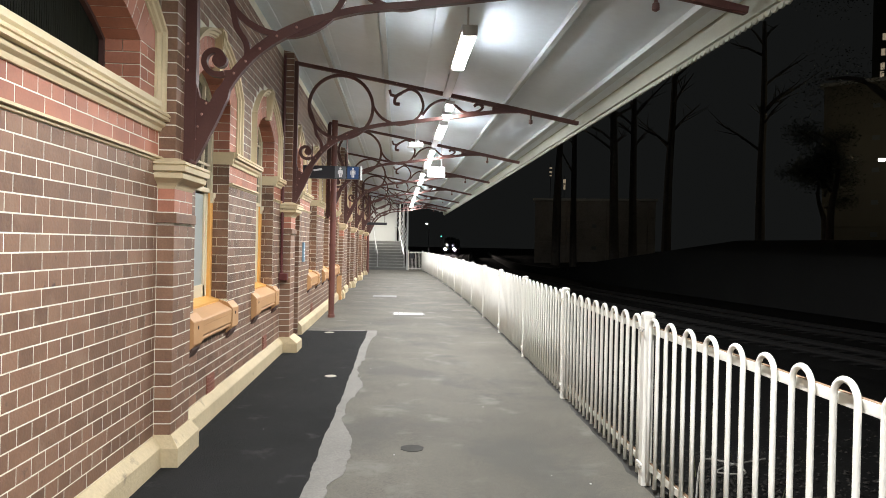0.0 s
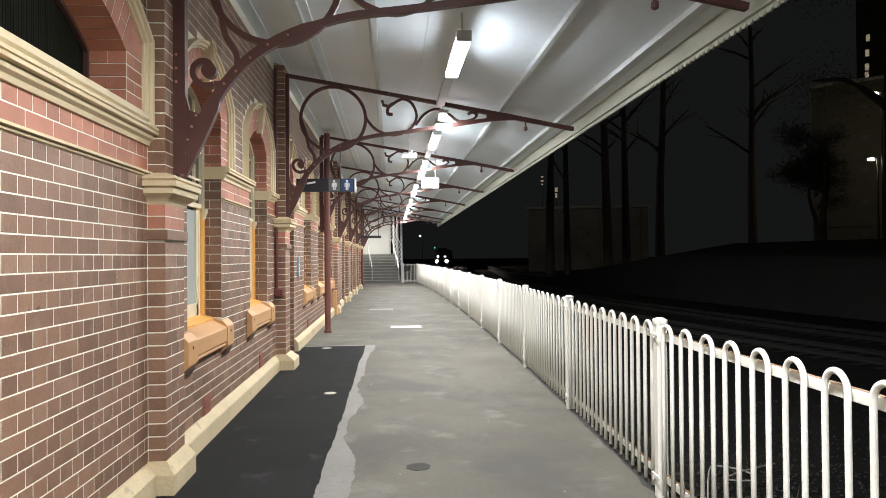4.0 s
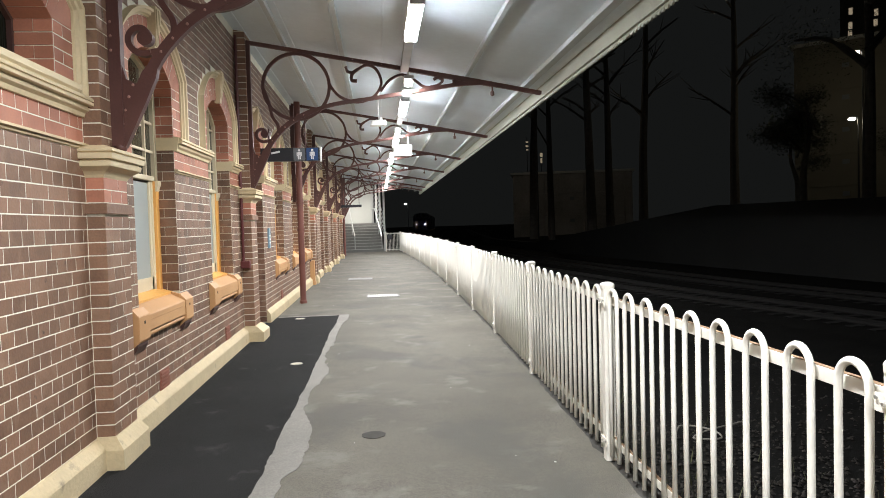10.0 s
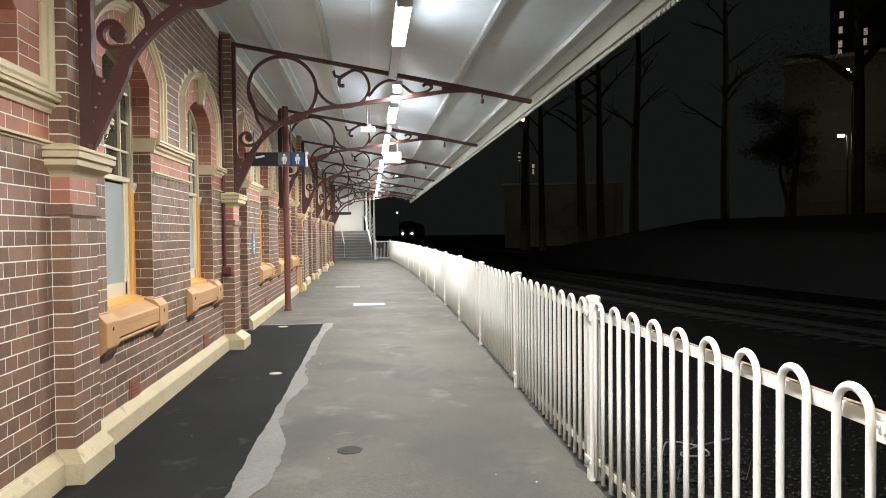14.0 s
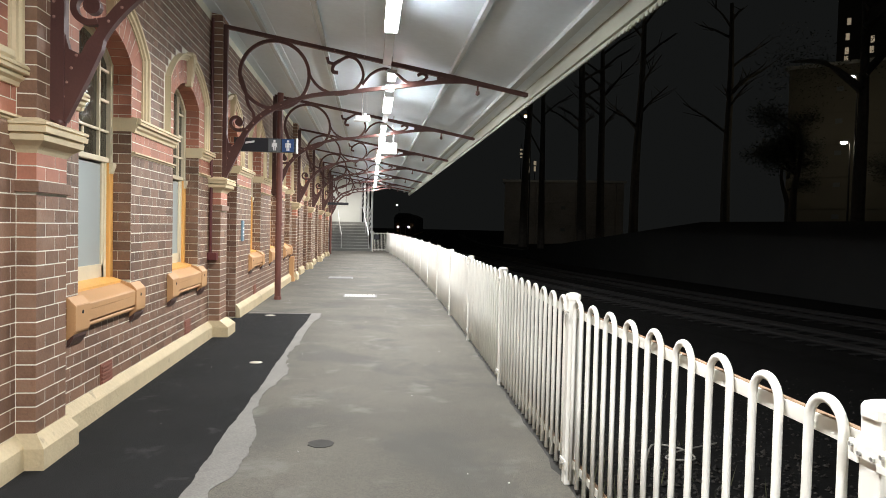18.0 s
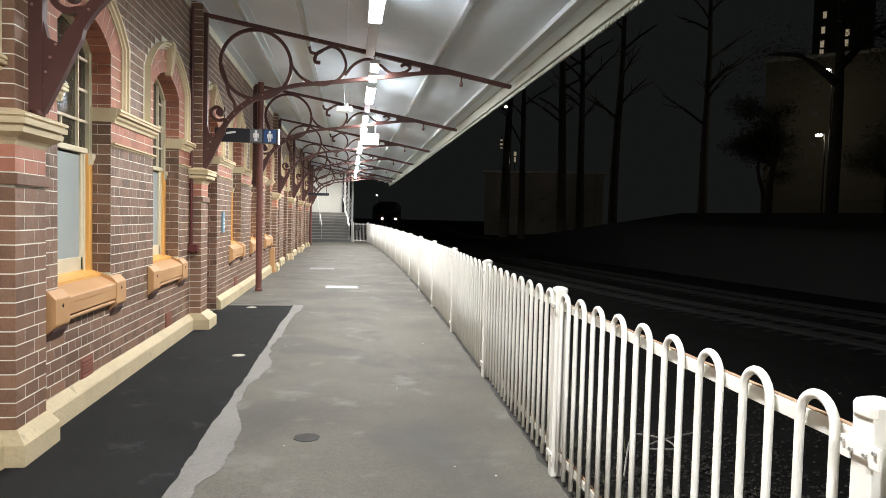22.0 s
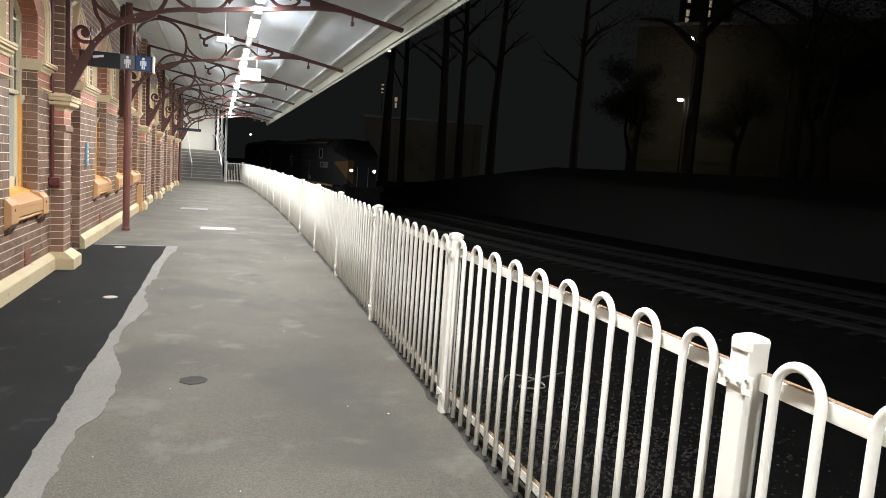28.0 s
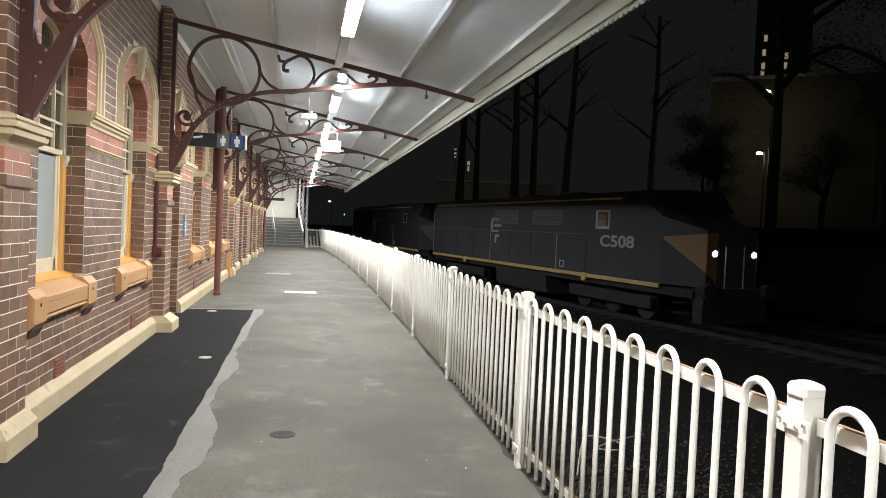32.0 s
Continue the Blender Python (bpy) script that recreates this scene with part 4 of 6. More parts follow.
# ---- cast iron brackets ----
def bracket(yc):
    o = thing("awning_bracket", pose(0, yc, 0), "dark red cast iron awning bracket with scrolls and a large ring", "bracket", "awning brackets")
    T = 0.055
    x0 = PIL + 0.03
    bm = bmesh.new()
    ribbon(bm, [(x0 + 0.01, 2.15), (x0 + 0.01, 4.12)], 0.08, 0.07)
    part("wall_bar", bm, IRON, o)
    bm = bmesh.new()
    top = [(x0, roof_z(x0) - 0.02), (0.2, roof_z(0.2) - 0.02), (1.6, roof_z(1.6) - 0.03), (2.58, roof_z(2.58) - 0.04)]
    ribbon(bm, top, [0.05, 0.05, 0.07, 0.05], T)
    part("top_bar", bm, IRON, o)
    # solid tapering web between the two bars towards the eaves
    bm = bmesh.new()
    outline = [(1.30, roof_z(1.3) - 0.03), (1.30, 3.53), (1.75, 3.53), (2.56, roof_z(2.56) - 0.075), (2.58, roof_z(2.58) - 0.03)]
    lo, hi = [[bm.verts.new((x, y, z)) for x, z in outline] for y in (-0.018, 0.018)]
    bm.faces.new(lo)
    bm.faces.new(hi[::-1])
    for i in range(len(lo)):
        bm.faces.new((lo[i], hi[i], hi[(i + 1) % len(lo)], lo[(i + 1) % len(lo)]))
    part("web", bm, IRON, o)
    low = smooth_line([(x0 + 0.01, 2.16), (-1.42, 2.42), (-1.24, 2.78), (-0.94, 3.06), (-0.45, 3.26), (0.10, 3.345), (0.8, 3.45), (1.35, 3.535), (1.75, 3.56)], 7)
    bm = bmesh.new()
    ribbon(bm, low, [0.10 if i < 12 else 0.07 if i < 26 else 0.05 for i in range(len(low))], T)
    part("arched_bar", bm, IRON, o)
    bm = bmesh.new()
    ribbon(bm, arc(-0.89, 3.53, 0.455, 0, 352, 48), 0.044, 0.04, closed=True)
    part("ring", bm, IRON, o)
    # gusset at the foot of the bracket
    bm = bmesh.new()
    outline = [(x0, 2.14), (x0 + 0.05, 2.15), (x0 + 0.10, 2.34), (x0 + 0.21, 2.60), (x0 + 0.14, 2.57), (x0 + 0.075, 2.60), (x0 + 0.04, 2.74), (x0, 2.80)]
    lo, hi = [[bm.verts.new((x, y, z)) for x, z in outline] for y in (-0.022, 0.022)]
    bm.faces.new(lo)
    bm.faces.new(hi[::-1])
    for i in range(len(lo)):
        bm.faces.new((lo[i], hi[i], hi[(i + 1) % len(lo)], lo[(i + 1) % len(lo)]))
    part("gusset", bm, IRON, o)
    bm = bmesh.new()
    bmesh.ops.create_icosphere(bm, subdivisions=2, radius=0.042, matrix=Matrix.Translation((x0 + 0.015, 0, 2.14)))
    part("foot_knob", bm, IRON, o, smooth=True)
    bm = bmesh.new()
    s = spiral(-1.37, 2.88, 0.045, 0.115, 20, 300, 30)
    ribbon(bm, s, 0.04, 0.05)
    tube(bm, [(-1.345, -0.03, 2.875), (-1.345, 0.03, 2.875)], 0.052, 14)
    part("small_scroll", bm, IRON, o)
    bm = bmesh.new()
    ribbon(bm, smooth_line([(-1.31, 2.78), (-1.22, 2.80), (-1.16, 2.88), (-1.16, 3.0), (-1.23, 3.12), (-1.27, 3.30), (-1.335, 3.50)], 6), 0.042, 0.045)
    part("scroll_tie", bm, IRON, o)
    bm = bmesh.new()
    ribbon(bm, smooth_line([(-0.45, 3.62), (-0.40, 3.50), (-0.27, 3.37), (-0.05, 3.305), (0.18, 3.38), (0.29, 3.56), (0.23, 3.75), (0.10, 3.82), (-0.03, 3.76)], 6), 0.036, 0.04)
    part("s_scroll", bm, IRON, o)
    bm = bmesh.new()
    ribbon(bm, smooth_line([(-0.03, 3.76), (-0.11, 3.70), (-0.12, 3.61), (-0.05, 3.60)], 5), 0.045, 0.04)
    ribbon(bm, [(-0.10, 3.71), (-0.18, 3.73), (-0.20, 3.80)], 0.04, 0.04)
    part("leaf_tip", bm, IRON, o)
    bm = bmesh.new()
    ribbon(bm, smooth_line([(0.28, 3.45), (0.40, 3.60), (0.58, 3.68), (0.75, 3.61), (0.90, 3.51), (1.08, 3.53), (1.17, 3.60)], 6), 0.034, 0.04)
    part("wave_scroll", bm, IRON, o)
    bm = bmesh.new()
    ribbon(bm, smooth_line([(1.17, 3.60), (1.10, 3.64), (1.03, 3.61)], 5), 0.04, 0.04)
    part("leaf_tip", bm, IRON, o)
    bm = bmesh.new()
    tube(bm, [(1.87, 0, roof_z(1.87) - 0.06), (1.87, 0, 3.44), (1.87, 0, 3.43), (1.87, 0, 3.385), (1.87, 0, 3.37)], [0.014, 0.014, 0.028, 0.03, 0.006], 8)
    part("drop_knob", bm, IRON, o)
    rm = None
    for (x, z) in [(x0 - 0.01, 2.22 + 0.095 * i) for i in range(9)] + [(x0 + 0.045, 2.30), (x0 + 0.065, 2.39), (x0 + 0.09, 2.48), (x0 + 0.12, 2.56), (x0 + 0.035, 2.60)] + [(-1.24, 2.78), (-1.16, 2.87), (-1.06, 2.965), (-0.94, 3.06), (-0.80, 3.13)] + [(-0.1, roof_z(-0.1) - 0.02), (0.3, roof_z(0.3) - 0.02)]:
        if rm is None:
            bm = bmesh.new()
            bmesh.ops.create_icosphere(bm, subdivisions=1, radius=1, matrix=Matrix.Diagonal((0.011, 0.008, 0.011, 1)))
            rm = mesh_of(bm, "rivet", RUST)
        ob = new("rivet", rm)
        ob.parent = o
        ob.location = (x, -0.035 if z > 2.7 else -0.025, z)
    return o


first = bracket(P1)
for k in range(-1, 7):
    if k:
        copy_thing(first, pose(0, P1 + BAY * k, 0))
copy_thing(first, pose(-0.01, 36.0, 0))
# a free-standing column carries the bracket where there is no pilaster, and others further on
for yc, xc in ((P1 + BAY * 2 - 0.25, -1.41), (36.0, -1.63)):
    o = thing("awning_column", pose(xc, yc, 0), "dark red iron awning column on the platform", "column", "awning columns")
    bm = bmesh.new()
    tube(bm, [(0, 0, 0.0), (0, 0, 4.15)], 0.062, 14)
    part("shaft", bm, COLUMN_RED, o, smooth=False)
    bm = bmesh.new()
    tube(bm, [(0, 0, 0.0), (0, 0, 0.05), (0, 0, 0.07)], [0.075, 0.075, 0.064], 14)
    part("base", bm, COLUMN_RED, o)
    for z in (1.5, 2.05):
        bm = bmesh.new()
        tube(bm, [(0, 0, z), (0, 0, z + 0.05)], 0.078, 14)
        part("collar", bm, COLUMN_RED, o)


# ---- lamps ----
def long_lamp(x, y0, y1):
    o = thing("awning_light", pose(x, (y0 + y1) / 2, LAMP_Z), "long lit fluorescent batten light under the awning", "light", "awning lights")
    h = (y1 - y0) / 2
    bm = bmesh.new()
    box(bm, -0.075, 0.075, -h, h, 0.0, 0.055, 0.008)
    part("housing", bm, HOUSING, o)
    bm = bmesh.new()
    box(bm, -0.065, 0.065, -h + 0.03, h - 0.03, -0.055, 0.0, 0.02)
    part("diffuser", bm, LAMP, o, "glowing white diffuser")
    for s in (-1, 1):
        bm = bmesh.new()
        box(bm, -0.07, 0.07, s * h - 0.02, s * h + 0.02, -0.05, 0.05, 0.006)
        part("end_cap", bm, HOUSING, o)
        bm = bmesh.new()
        tube(bm, [(0, s * h * 0.7, 0.05), (0, s * h * 0.7, 0.285)], 0.01)
        part("hanger", bm, HOUSING, o)
    return o


def small_lamp(x, y, w):
    o = thing("awning_light", pose(x, y, LAMP_Z + 0.02), "small lit bulkhead light under the awning", "light", "small awning lights")
    bm = bmesh.new()
    box(bm, -0.07, 0.07, -w, w, 0.0, 0.05, 0.008)
    part("housing", bm, HOUSING, o)
    bm = bmesh.new()
    box(bm, -0.055, 0.055, -w + 0.02, w - 0.02, -0.07, 0.0, 0.025)
    part("diffuser", bm, LAMP_FAINT, o, "glowing diffuser")
    bm = bmesh.new()
    tube(bm, [(0, 0, 0.045), (0, 0, 0.265)], 0.012)
    part("hanger", bm, HOUSING, o)
    return o


for k in range(-2, 7):
    yb = P1 + BAY * k
    long_lamp(lamp_x(k), yb + 1.35, yb + (2.64 if k == 0 else 2.85))
    o = thing("cable_tray", pose(lamp_x(k), yb + 3.65, LAMP_Z + 0.03), "pale grey cable tray between the awning lights", "cable tray", "cable trays")
    bm = bmesh.new()
    box(bm, -0.055, 0.055, -0.76, 0.76, 0.0, 0.05, 0.005)
    part("duct", bm, HOUSING, o)
    for s in (-0.5, 0.5):
        bm = bmesh.new()
        tube(bm, [(0, s, 0.045), (0, s, 0.255)], 0.008)
        part("hanger", bm, HOUSING, o)
    if k > 0:
        small_lamp(lamp_x(k), yb + 0.10, 0.14)
        small_lamp(lamp_x(k), yb + 0.85, 0.10)

# ---- hung signs and devices ----
yk = P1 + BAY + 0.07
o = thing("toilet_sign", pose(0, yk, 0), "black hanging toilet sign with grey and blue symbol panels", "sign")
bm = bmesh.new()
box(bm, -1.42, -0.60, -0.04, 0.04, 2.50, 2.685, 0.006)
part("case", bm, SIGN_DARK, o)
for (a, c, m) in ((-0.965, -0.805, SIGN_GREY), (-0.785, -0.625, SIGN_BLUE)):
    bm = bmesh.new()
    box(bm, a, c, -0.046, -0.038, 2.505, 2.68)
    pn = part("panel", bm, m, o)
    xm = (a + c) / 2
    bm = bmesh.new()
    box(bm, xm - 0.020, xm + 0.020, -0.051, -0.045, 2.578, 2.628, 0.002)
    for q in (-1, 1):
        box(bm, xm + q * 0.011 - 0.008, xm + q * 0.011 + 0.008, -0.051, -0.045, 2.522, 2.577, 0.001)
        box(bm, xm + q * 0.029 - 0.006, xm + q * 0.029 + 0.006, -0.051, -0.045, 2.565, 2.622, 0.001)
    part("mark", bm, SIGN_WHITE, pn)
    bm = bmesh.new()
    tube(bm, [(xm, -0.050, 2.648), (xm, -0.045, 2.648)], 0.016, 12)
    part("mark", bm, SIGN_WHITE, pn)
bm = bmesh.new()
ribbon(bm, [(-1.27, 2.612), (-1.15, 2.634)], 0.026, 0.006)
bmesh.ops.translate(bm, verts=bm.verts[:], vec=(0, -0.044, 0))
part("arrow_bar", bm, SIGN_WHITE, o)
bm = bmesh.new()
box(bm, -0.602, -0.578, -0.038, 0.038, 2.49, 2.695, 0.004)
part("end_strip", bm, SIGN_WHITE, o, "pale end strip")
for x in (-1.3, -0.8):
    bm = bmesh.new()
    tube(bm, [(x, 0, 2.68), (x, 0, 2.68 + (0.28 if x < -1 else 0.42))], 0.01)
    part("hanger", bm, IRON, o)

o = thing("lit_sign_box", pose(0.76, 14.3, 0), "bright white lit box hung below the awning", "sign box")
bm = bmesh.new()
box(bm, -0.19, 0.19, -0.08, 0.08, 3.04, 3.27, 0.01)
part("case", bm, HOUSING, o)
bm = bmesh.new()
box(bm, -0.18, 0.18, -0.09, -0.08, 3.05, 3.26)
part("face", bm, LAMP_FAINT, o, "glowing white face")
for x in (-0.12, 0.12):
    bm = bmesh.new()
    tube(bm, [(x, 0, 3.26), (x, 0, 3.86)], 0.01)
    part("hanger", bm, HOUSING, o)

o = thing("security_camera", pose(0.27, 12.0, 0), "white security camera housing under the awning", "camera")
bm = bmesh.new()
box(bm, -0.15, 0.05, -0.08, 0.08, 3.37, 3.45, 0.02)
part("housing", bm, HOUSING, o)
bm = bmesh.new()
box(bm, -0.17, 0.03, -0.09, 0.09, 3.355, 3.372, 0.006)
part("base_plate", bm, PALE, o)
bm = bmesh.new()
box(bm, 0.045, 0.12, -0.07, 0.07, 3.355, 3.455, 0.025)
part("front_cover", bm, PALE, o, "bright white front cover")
bm = bmesh.new()
tube(bm, [(0.02, 0, 3.44), (0.02, 0, 3.50)], 0.03, 12)
part("knob", bm, PALE, o)
bm = bmesh.new()
tube(bm, [(-0.02, 0, 3.44), (-0.02, 0, roof_z(0.27) + 0.1)], 0.008)
part("mount", bm, HOUSING, o)

o = thing("platform_sign", pose(0, 30.5, 0), "dark hanging information board at the stairs end", "sign")
bm = bmesh.new()
box(bm, -1.47, -0.54, -0.05, 0.05, 2.42, 2.54, 0.008)
part("board", bm, SIGN_DARK, o)
for x in (-1.3, -0.65):
    bm = bmesh.new()
    tube(bm, [(x, 0, 2.5), (x, 0, 4.1)], 0.012)
    part("hanger", bm, IRON_DARK, o)


# ================= fence =================
POSTS = [-6.45, -3.84, -1.20, 1.42, 3.95, 6.5] + [9.1 + 2.64 * i for i in range(13)]


def fence_panel(L, first):
    """One bay: post at the origin, run to the next along +y; the loops stand on the platform side (-x), the first of them so far along."""
    o = thing("fence_panel", pose(0, 0, 0), "white loop-top steel fence panel with its post", "fence", "platform fence panels")
    bm = bmesh.new()
    box(bm, -0.034, 0.034, -0.034, 0.034, 0.0, 1.135, 0.004)
    post = part("post", bm, FENCE, o, "white square post")
    bm = bmesh.new()
    rings = [[bm.verts.new((sx * d, sy * d, z)) for sx, sy in ((-1, -0.7), (-0.7, -1), (0.7, -1), (1, -0.7), (1, 0.7), (0.7, 1), (-0.7, 1), (-1, 0.7))] for d, z in ((0.039, 1.118), (0.040, 1.142), (0.036, 1.150), (0.018, 1.158))]
    for q, w in zip(rings, rings[1:]):
        for i in range(8):
            bm.faces.new((q[i], q[(i + 1) % 8], w[(i + 1) % 8], w[i]))
    bm.faces.new(rings[-1])
    bm.faces.new(rings[0][::-1])
    part("post_cap", bm, FENCE, post)
    rail_z = (0.13, 1.036)
    for z in rail_z:
        bm = bmesh.new()
        box(bm, -0.041, -0.033, -0.062, 0.062, z - 0.018, z + 0.020, 0.002)
        for y0 in (-0.062, 0.030):
            box(bm, -0.0415, -0.034, y0, y0 + 0.032, z - 0.032, z - 0.012, 0.002)
        br = part("bracket", bm, FENCE, post, "white clamp plate with bolts")
        for y, dz in ((-0.050, 0.008), (0.050, 0.008), (-0.022, -0.006), (0.022, -0.006)):
            bm = bmesh.new()
            tube(bm, [(-0.040, y, z + dz), (-0.048, y, z + dz)], 0.0055, 6)
            part("bolt", bm, BOLT, br)
    for name, z in zip(("bottom_rail", "top_rail"), rail_z):
        bm = bmesh.new()
        box(bm, 0.010, 0.036, 0.036, L - 0.036, z - 0.024, z + 0.024, 0.003)
        rail = part(name, bm, FENCE, o)
        bm = bmesh.new()
        box(bm, 0.013, 0.033, 0.04, L - 0.04, z + 0.0235, z + 0.0262)
        part("grime", bm, GRIME, rail, "rusty grime along the top of the rail")
    pitch = (L - 0.335) / 8
    bm = bmesh.new()
    r, w = 0.0134, pitch * 0.25
    pts = [(-0.004, -w, 0.045), (-0.004, -w, 0.6), (-0.004, -w, 1.045)] + [(-0.004, -w * math.cos(t), 1.045 + w * 1.05 * math.sin(t)) for t in (math.pi * i / 14 for i in range(1, 14))] + [(-0.004, w, 1.045), (-0.004, w, 0.6), (-0.004, w, 0.045)]
    tube(bm, pts, r, 10, ref=Vector((1, 0, 0)))
    me = mesh_of(bm, "loop", FENCE)
    for p in me.polygons:
        p.use_smooth = len(p.vertices) == 4
    for i in range(9):
        ob = new("loop", me)
        ob.parent = o
        ob.location = (-0.008, first + pitch * i, 0)
    return o


protos = {}
for a, c in zip(POSTS, POSTS[1:]):
    m = pose(fence_x(a), a, 0, 0, 0, -math.degrees(math.atan2(fence_x(c) - fence_x(a), c - a)))
    key = round(c - a, 2)
    if key in protos:
        copy_thing(protos[key], m)
    else:
        protos[key] = fence_panel(key, 0.152 if a < 1 else 0.187)
        protos[key].matrix_world = m
# gate across the end of the platform beside the stairs
o = thing("end_gate", pose(0.62, 40.4, 0), "white barred gate panel closing the platform end", "gate")
for x in (0.0, 0.86):
    bm = bmesh.new()
    box(bm, x - 0.035, x + 0.035, -0.035, 0.035, 0, 1.2, 0.004)
    part("post", bm, FENCE, o)
for z in (0.12, 1.08):
    bm = bmesh.new()
    box(bm, 0.03, 0.83, -0.015, 0.015, z - 0.02, z + 0.02)
    part("rail", bm, FENCE, o)
for i in range(9):
    bm = bmesh.new()
    tube(bm, [(0.1 + i * 0.083, 0, 0.05), (0.1 + i * 0.083, 0, 1.14)], 0.012, 6)
    part("bar", bm, FENCE, o)
bm = bmesh.new()
box(bm, 0.08, 0.36, -0.04, -0.02, 0.72, 1.02, 0.004)
part("notice", bm, SIGN_DARK, o, "dark notice plate")

# ================= stairs at the far end =================
st = thing("stairs", pose(-0.6, 40.6, 0, 0, 0, 8.5), "grey concrete footbridge stairs with steel handrails", "stairs", kind="structure")
for i in range(10):
    bm = bmesh.new()
    box(bm, -1.55, 1.12, i * 0.29, i * 0.29 + 0.62, 0.176 * i if i else 0.0, 0.176 * (i + 1), 0.008)
    sp = part("step", bm, TREAD, st)
    bm = bmesh.new()
    box(bm, -1.5, 1.08, i * 0.29 - 0.012, i * 0.29 + 0.05, 0.176 * (i + 1) - 0.03, 0.176 * (i + 1) + 0.004, 0.004)
    part("nosing", bm, STONE, sp, "paler step nosing")
bm = bmesh.new()
box(bm, -1.55, 1.12, 3.1, 5.2, 1.5, 1.765)
part("landing", bm, STONE, st)
for s in (-0.62, 1.02):
    bm = bmesh.new()
    tube(bm, [(s, 0.25, 0.95), (s, 3.0, 2.68), (s, 4.6, 2.72)], 0.032, 8)
    tube(bm, [(s, 0.25, 0.95), (s, 0.25, 0.1)], 0.026, 8)
    tube(bm, [(s, 1.6, 1.8), (s, 1.6, 0.9)], 0.022, 8)
    part("handrail", bm, STEEL, st, "bright steel handrail")
bm = bmesh.new()
box(bm, -1.6, 1.25, 5.2, 5.3, 1.6, 5.2)
part("back_wall", bm, PALE, st, "pale panelled landing wall")
bm = bmesh.new()
box(bm, -1.75, -1.56, 0.4, 5.2, 0.0, 5.2)
part("side_wall", bm, PALE, st)
for (y, z0) in ((0.2, 0.0), (1.8, 0.9), (3.4, 1.7), (5.0, 1.7)):
    bm = bmesh.new()
    box(bm, 1.14, 1.24, y - 0.05, y + 0.05, 0.0, 5.2, 0.006)
    part("post", bm, STEEL, st)
for i in range(5):
    bm = bmesh.new()
    tube(bm, [(1.19, 0.2, 0.9 + i * 0.3), (1.19, 5.0, 3.3 + i * 0.3)], 0.012, 6)
    part("rail", bm, STEEL, st)
bm = bmesh.new()
box(bm, -1.8, 1.4, 2.0, 5.4, 5.2, 5.35)
part("roof", bm, STONE, st)
o = thing("stair_light", pose(-0.6, 42.6, 4.34), "lit fluorescent light over the stairs", "light")
bm = bmesh.new()
box(bm, -0.12, 0.12, -0.6, 0.6, 0.02, 0.08, 0.01)
part("housing", bm, HOUSING, o)
bm = bmesh.new()
tube(bm, [(0, 0, 0.07), (0, 0, 0.87)], 0.015)
part("hanger", bm, HOUSING, o)

# ================= tracks and ground =================
TRACK = [(40.0, -60), (30.5, -35), (21.5, -10), (15.7, 5.0), (12.8, 17.4), (11.35, 23.8), (10.35, 30.3), (9.45, 37.0), (8.55, 43.0), (6.6, 58.0), (5.3, 71.5), (4.75, 82.5), (4.95, 92.5), (6.5, 108.0), (8.0, 121), (10.8, 148), (13.0, 168), (15.5, 190), (19.0, 220), (24, 260), (30, 300)]
LINE = smooth_line(TRACK, 12)
RAIL_Z = -1.15


def rise(y):
    """The line climbs gently as it runs away."""
    return 0.0062 * min(max(y - 40, 0), 75)



def offset_line(d):
    out = []
    for i, (x, y) in enumerate(LINE):
        p, q = LINE[max(i - 1, 0)], LINE[min(i + 1, len(LINE) - 1)]
        dx, dy = q[0] - p[0], q[1] - p[1]
        l = math.hypot(dx, dy)
        out.append((x + dy / l * d, y - dx / l * d))
    return out


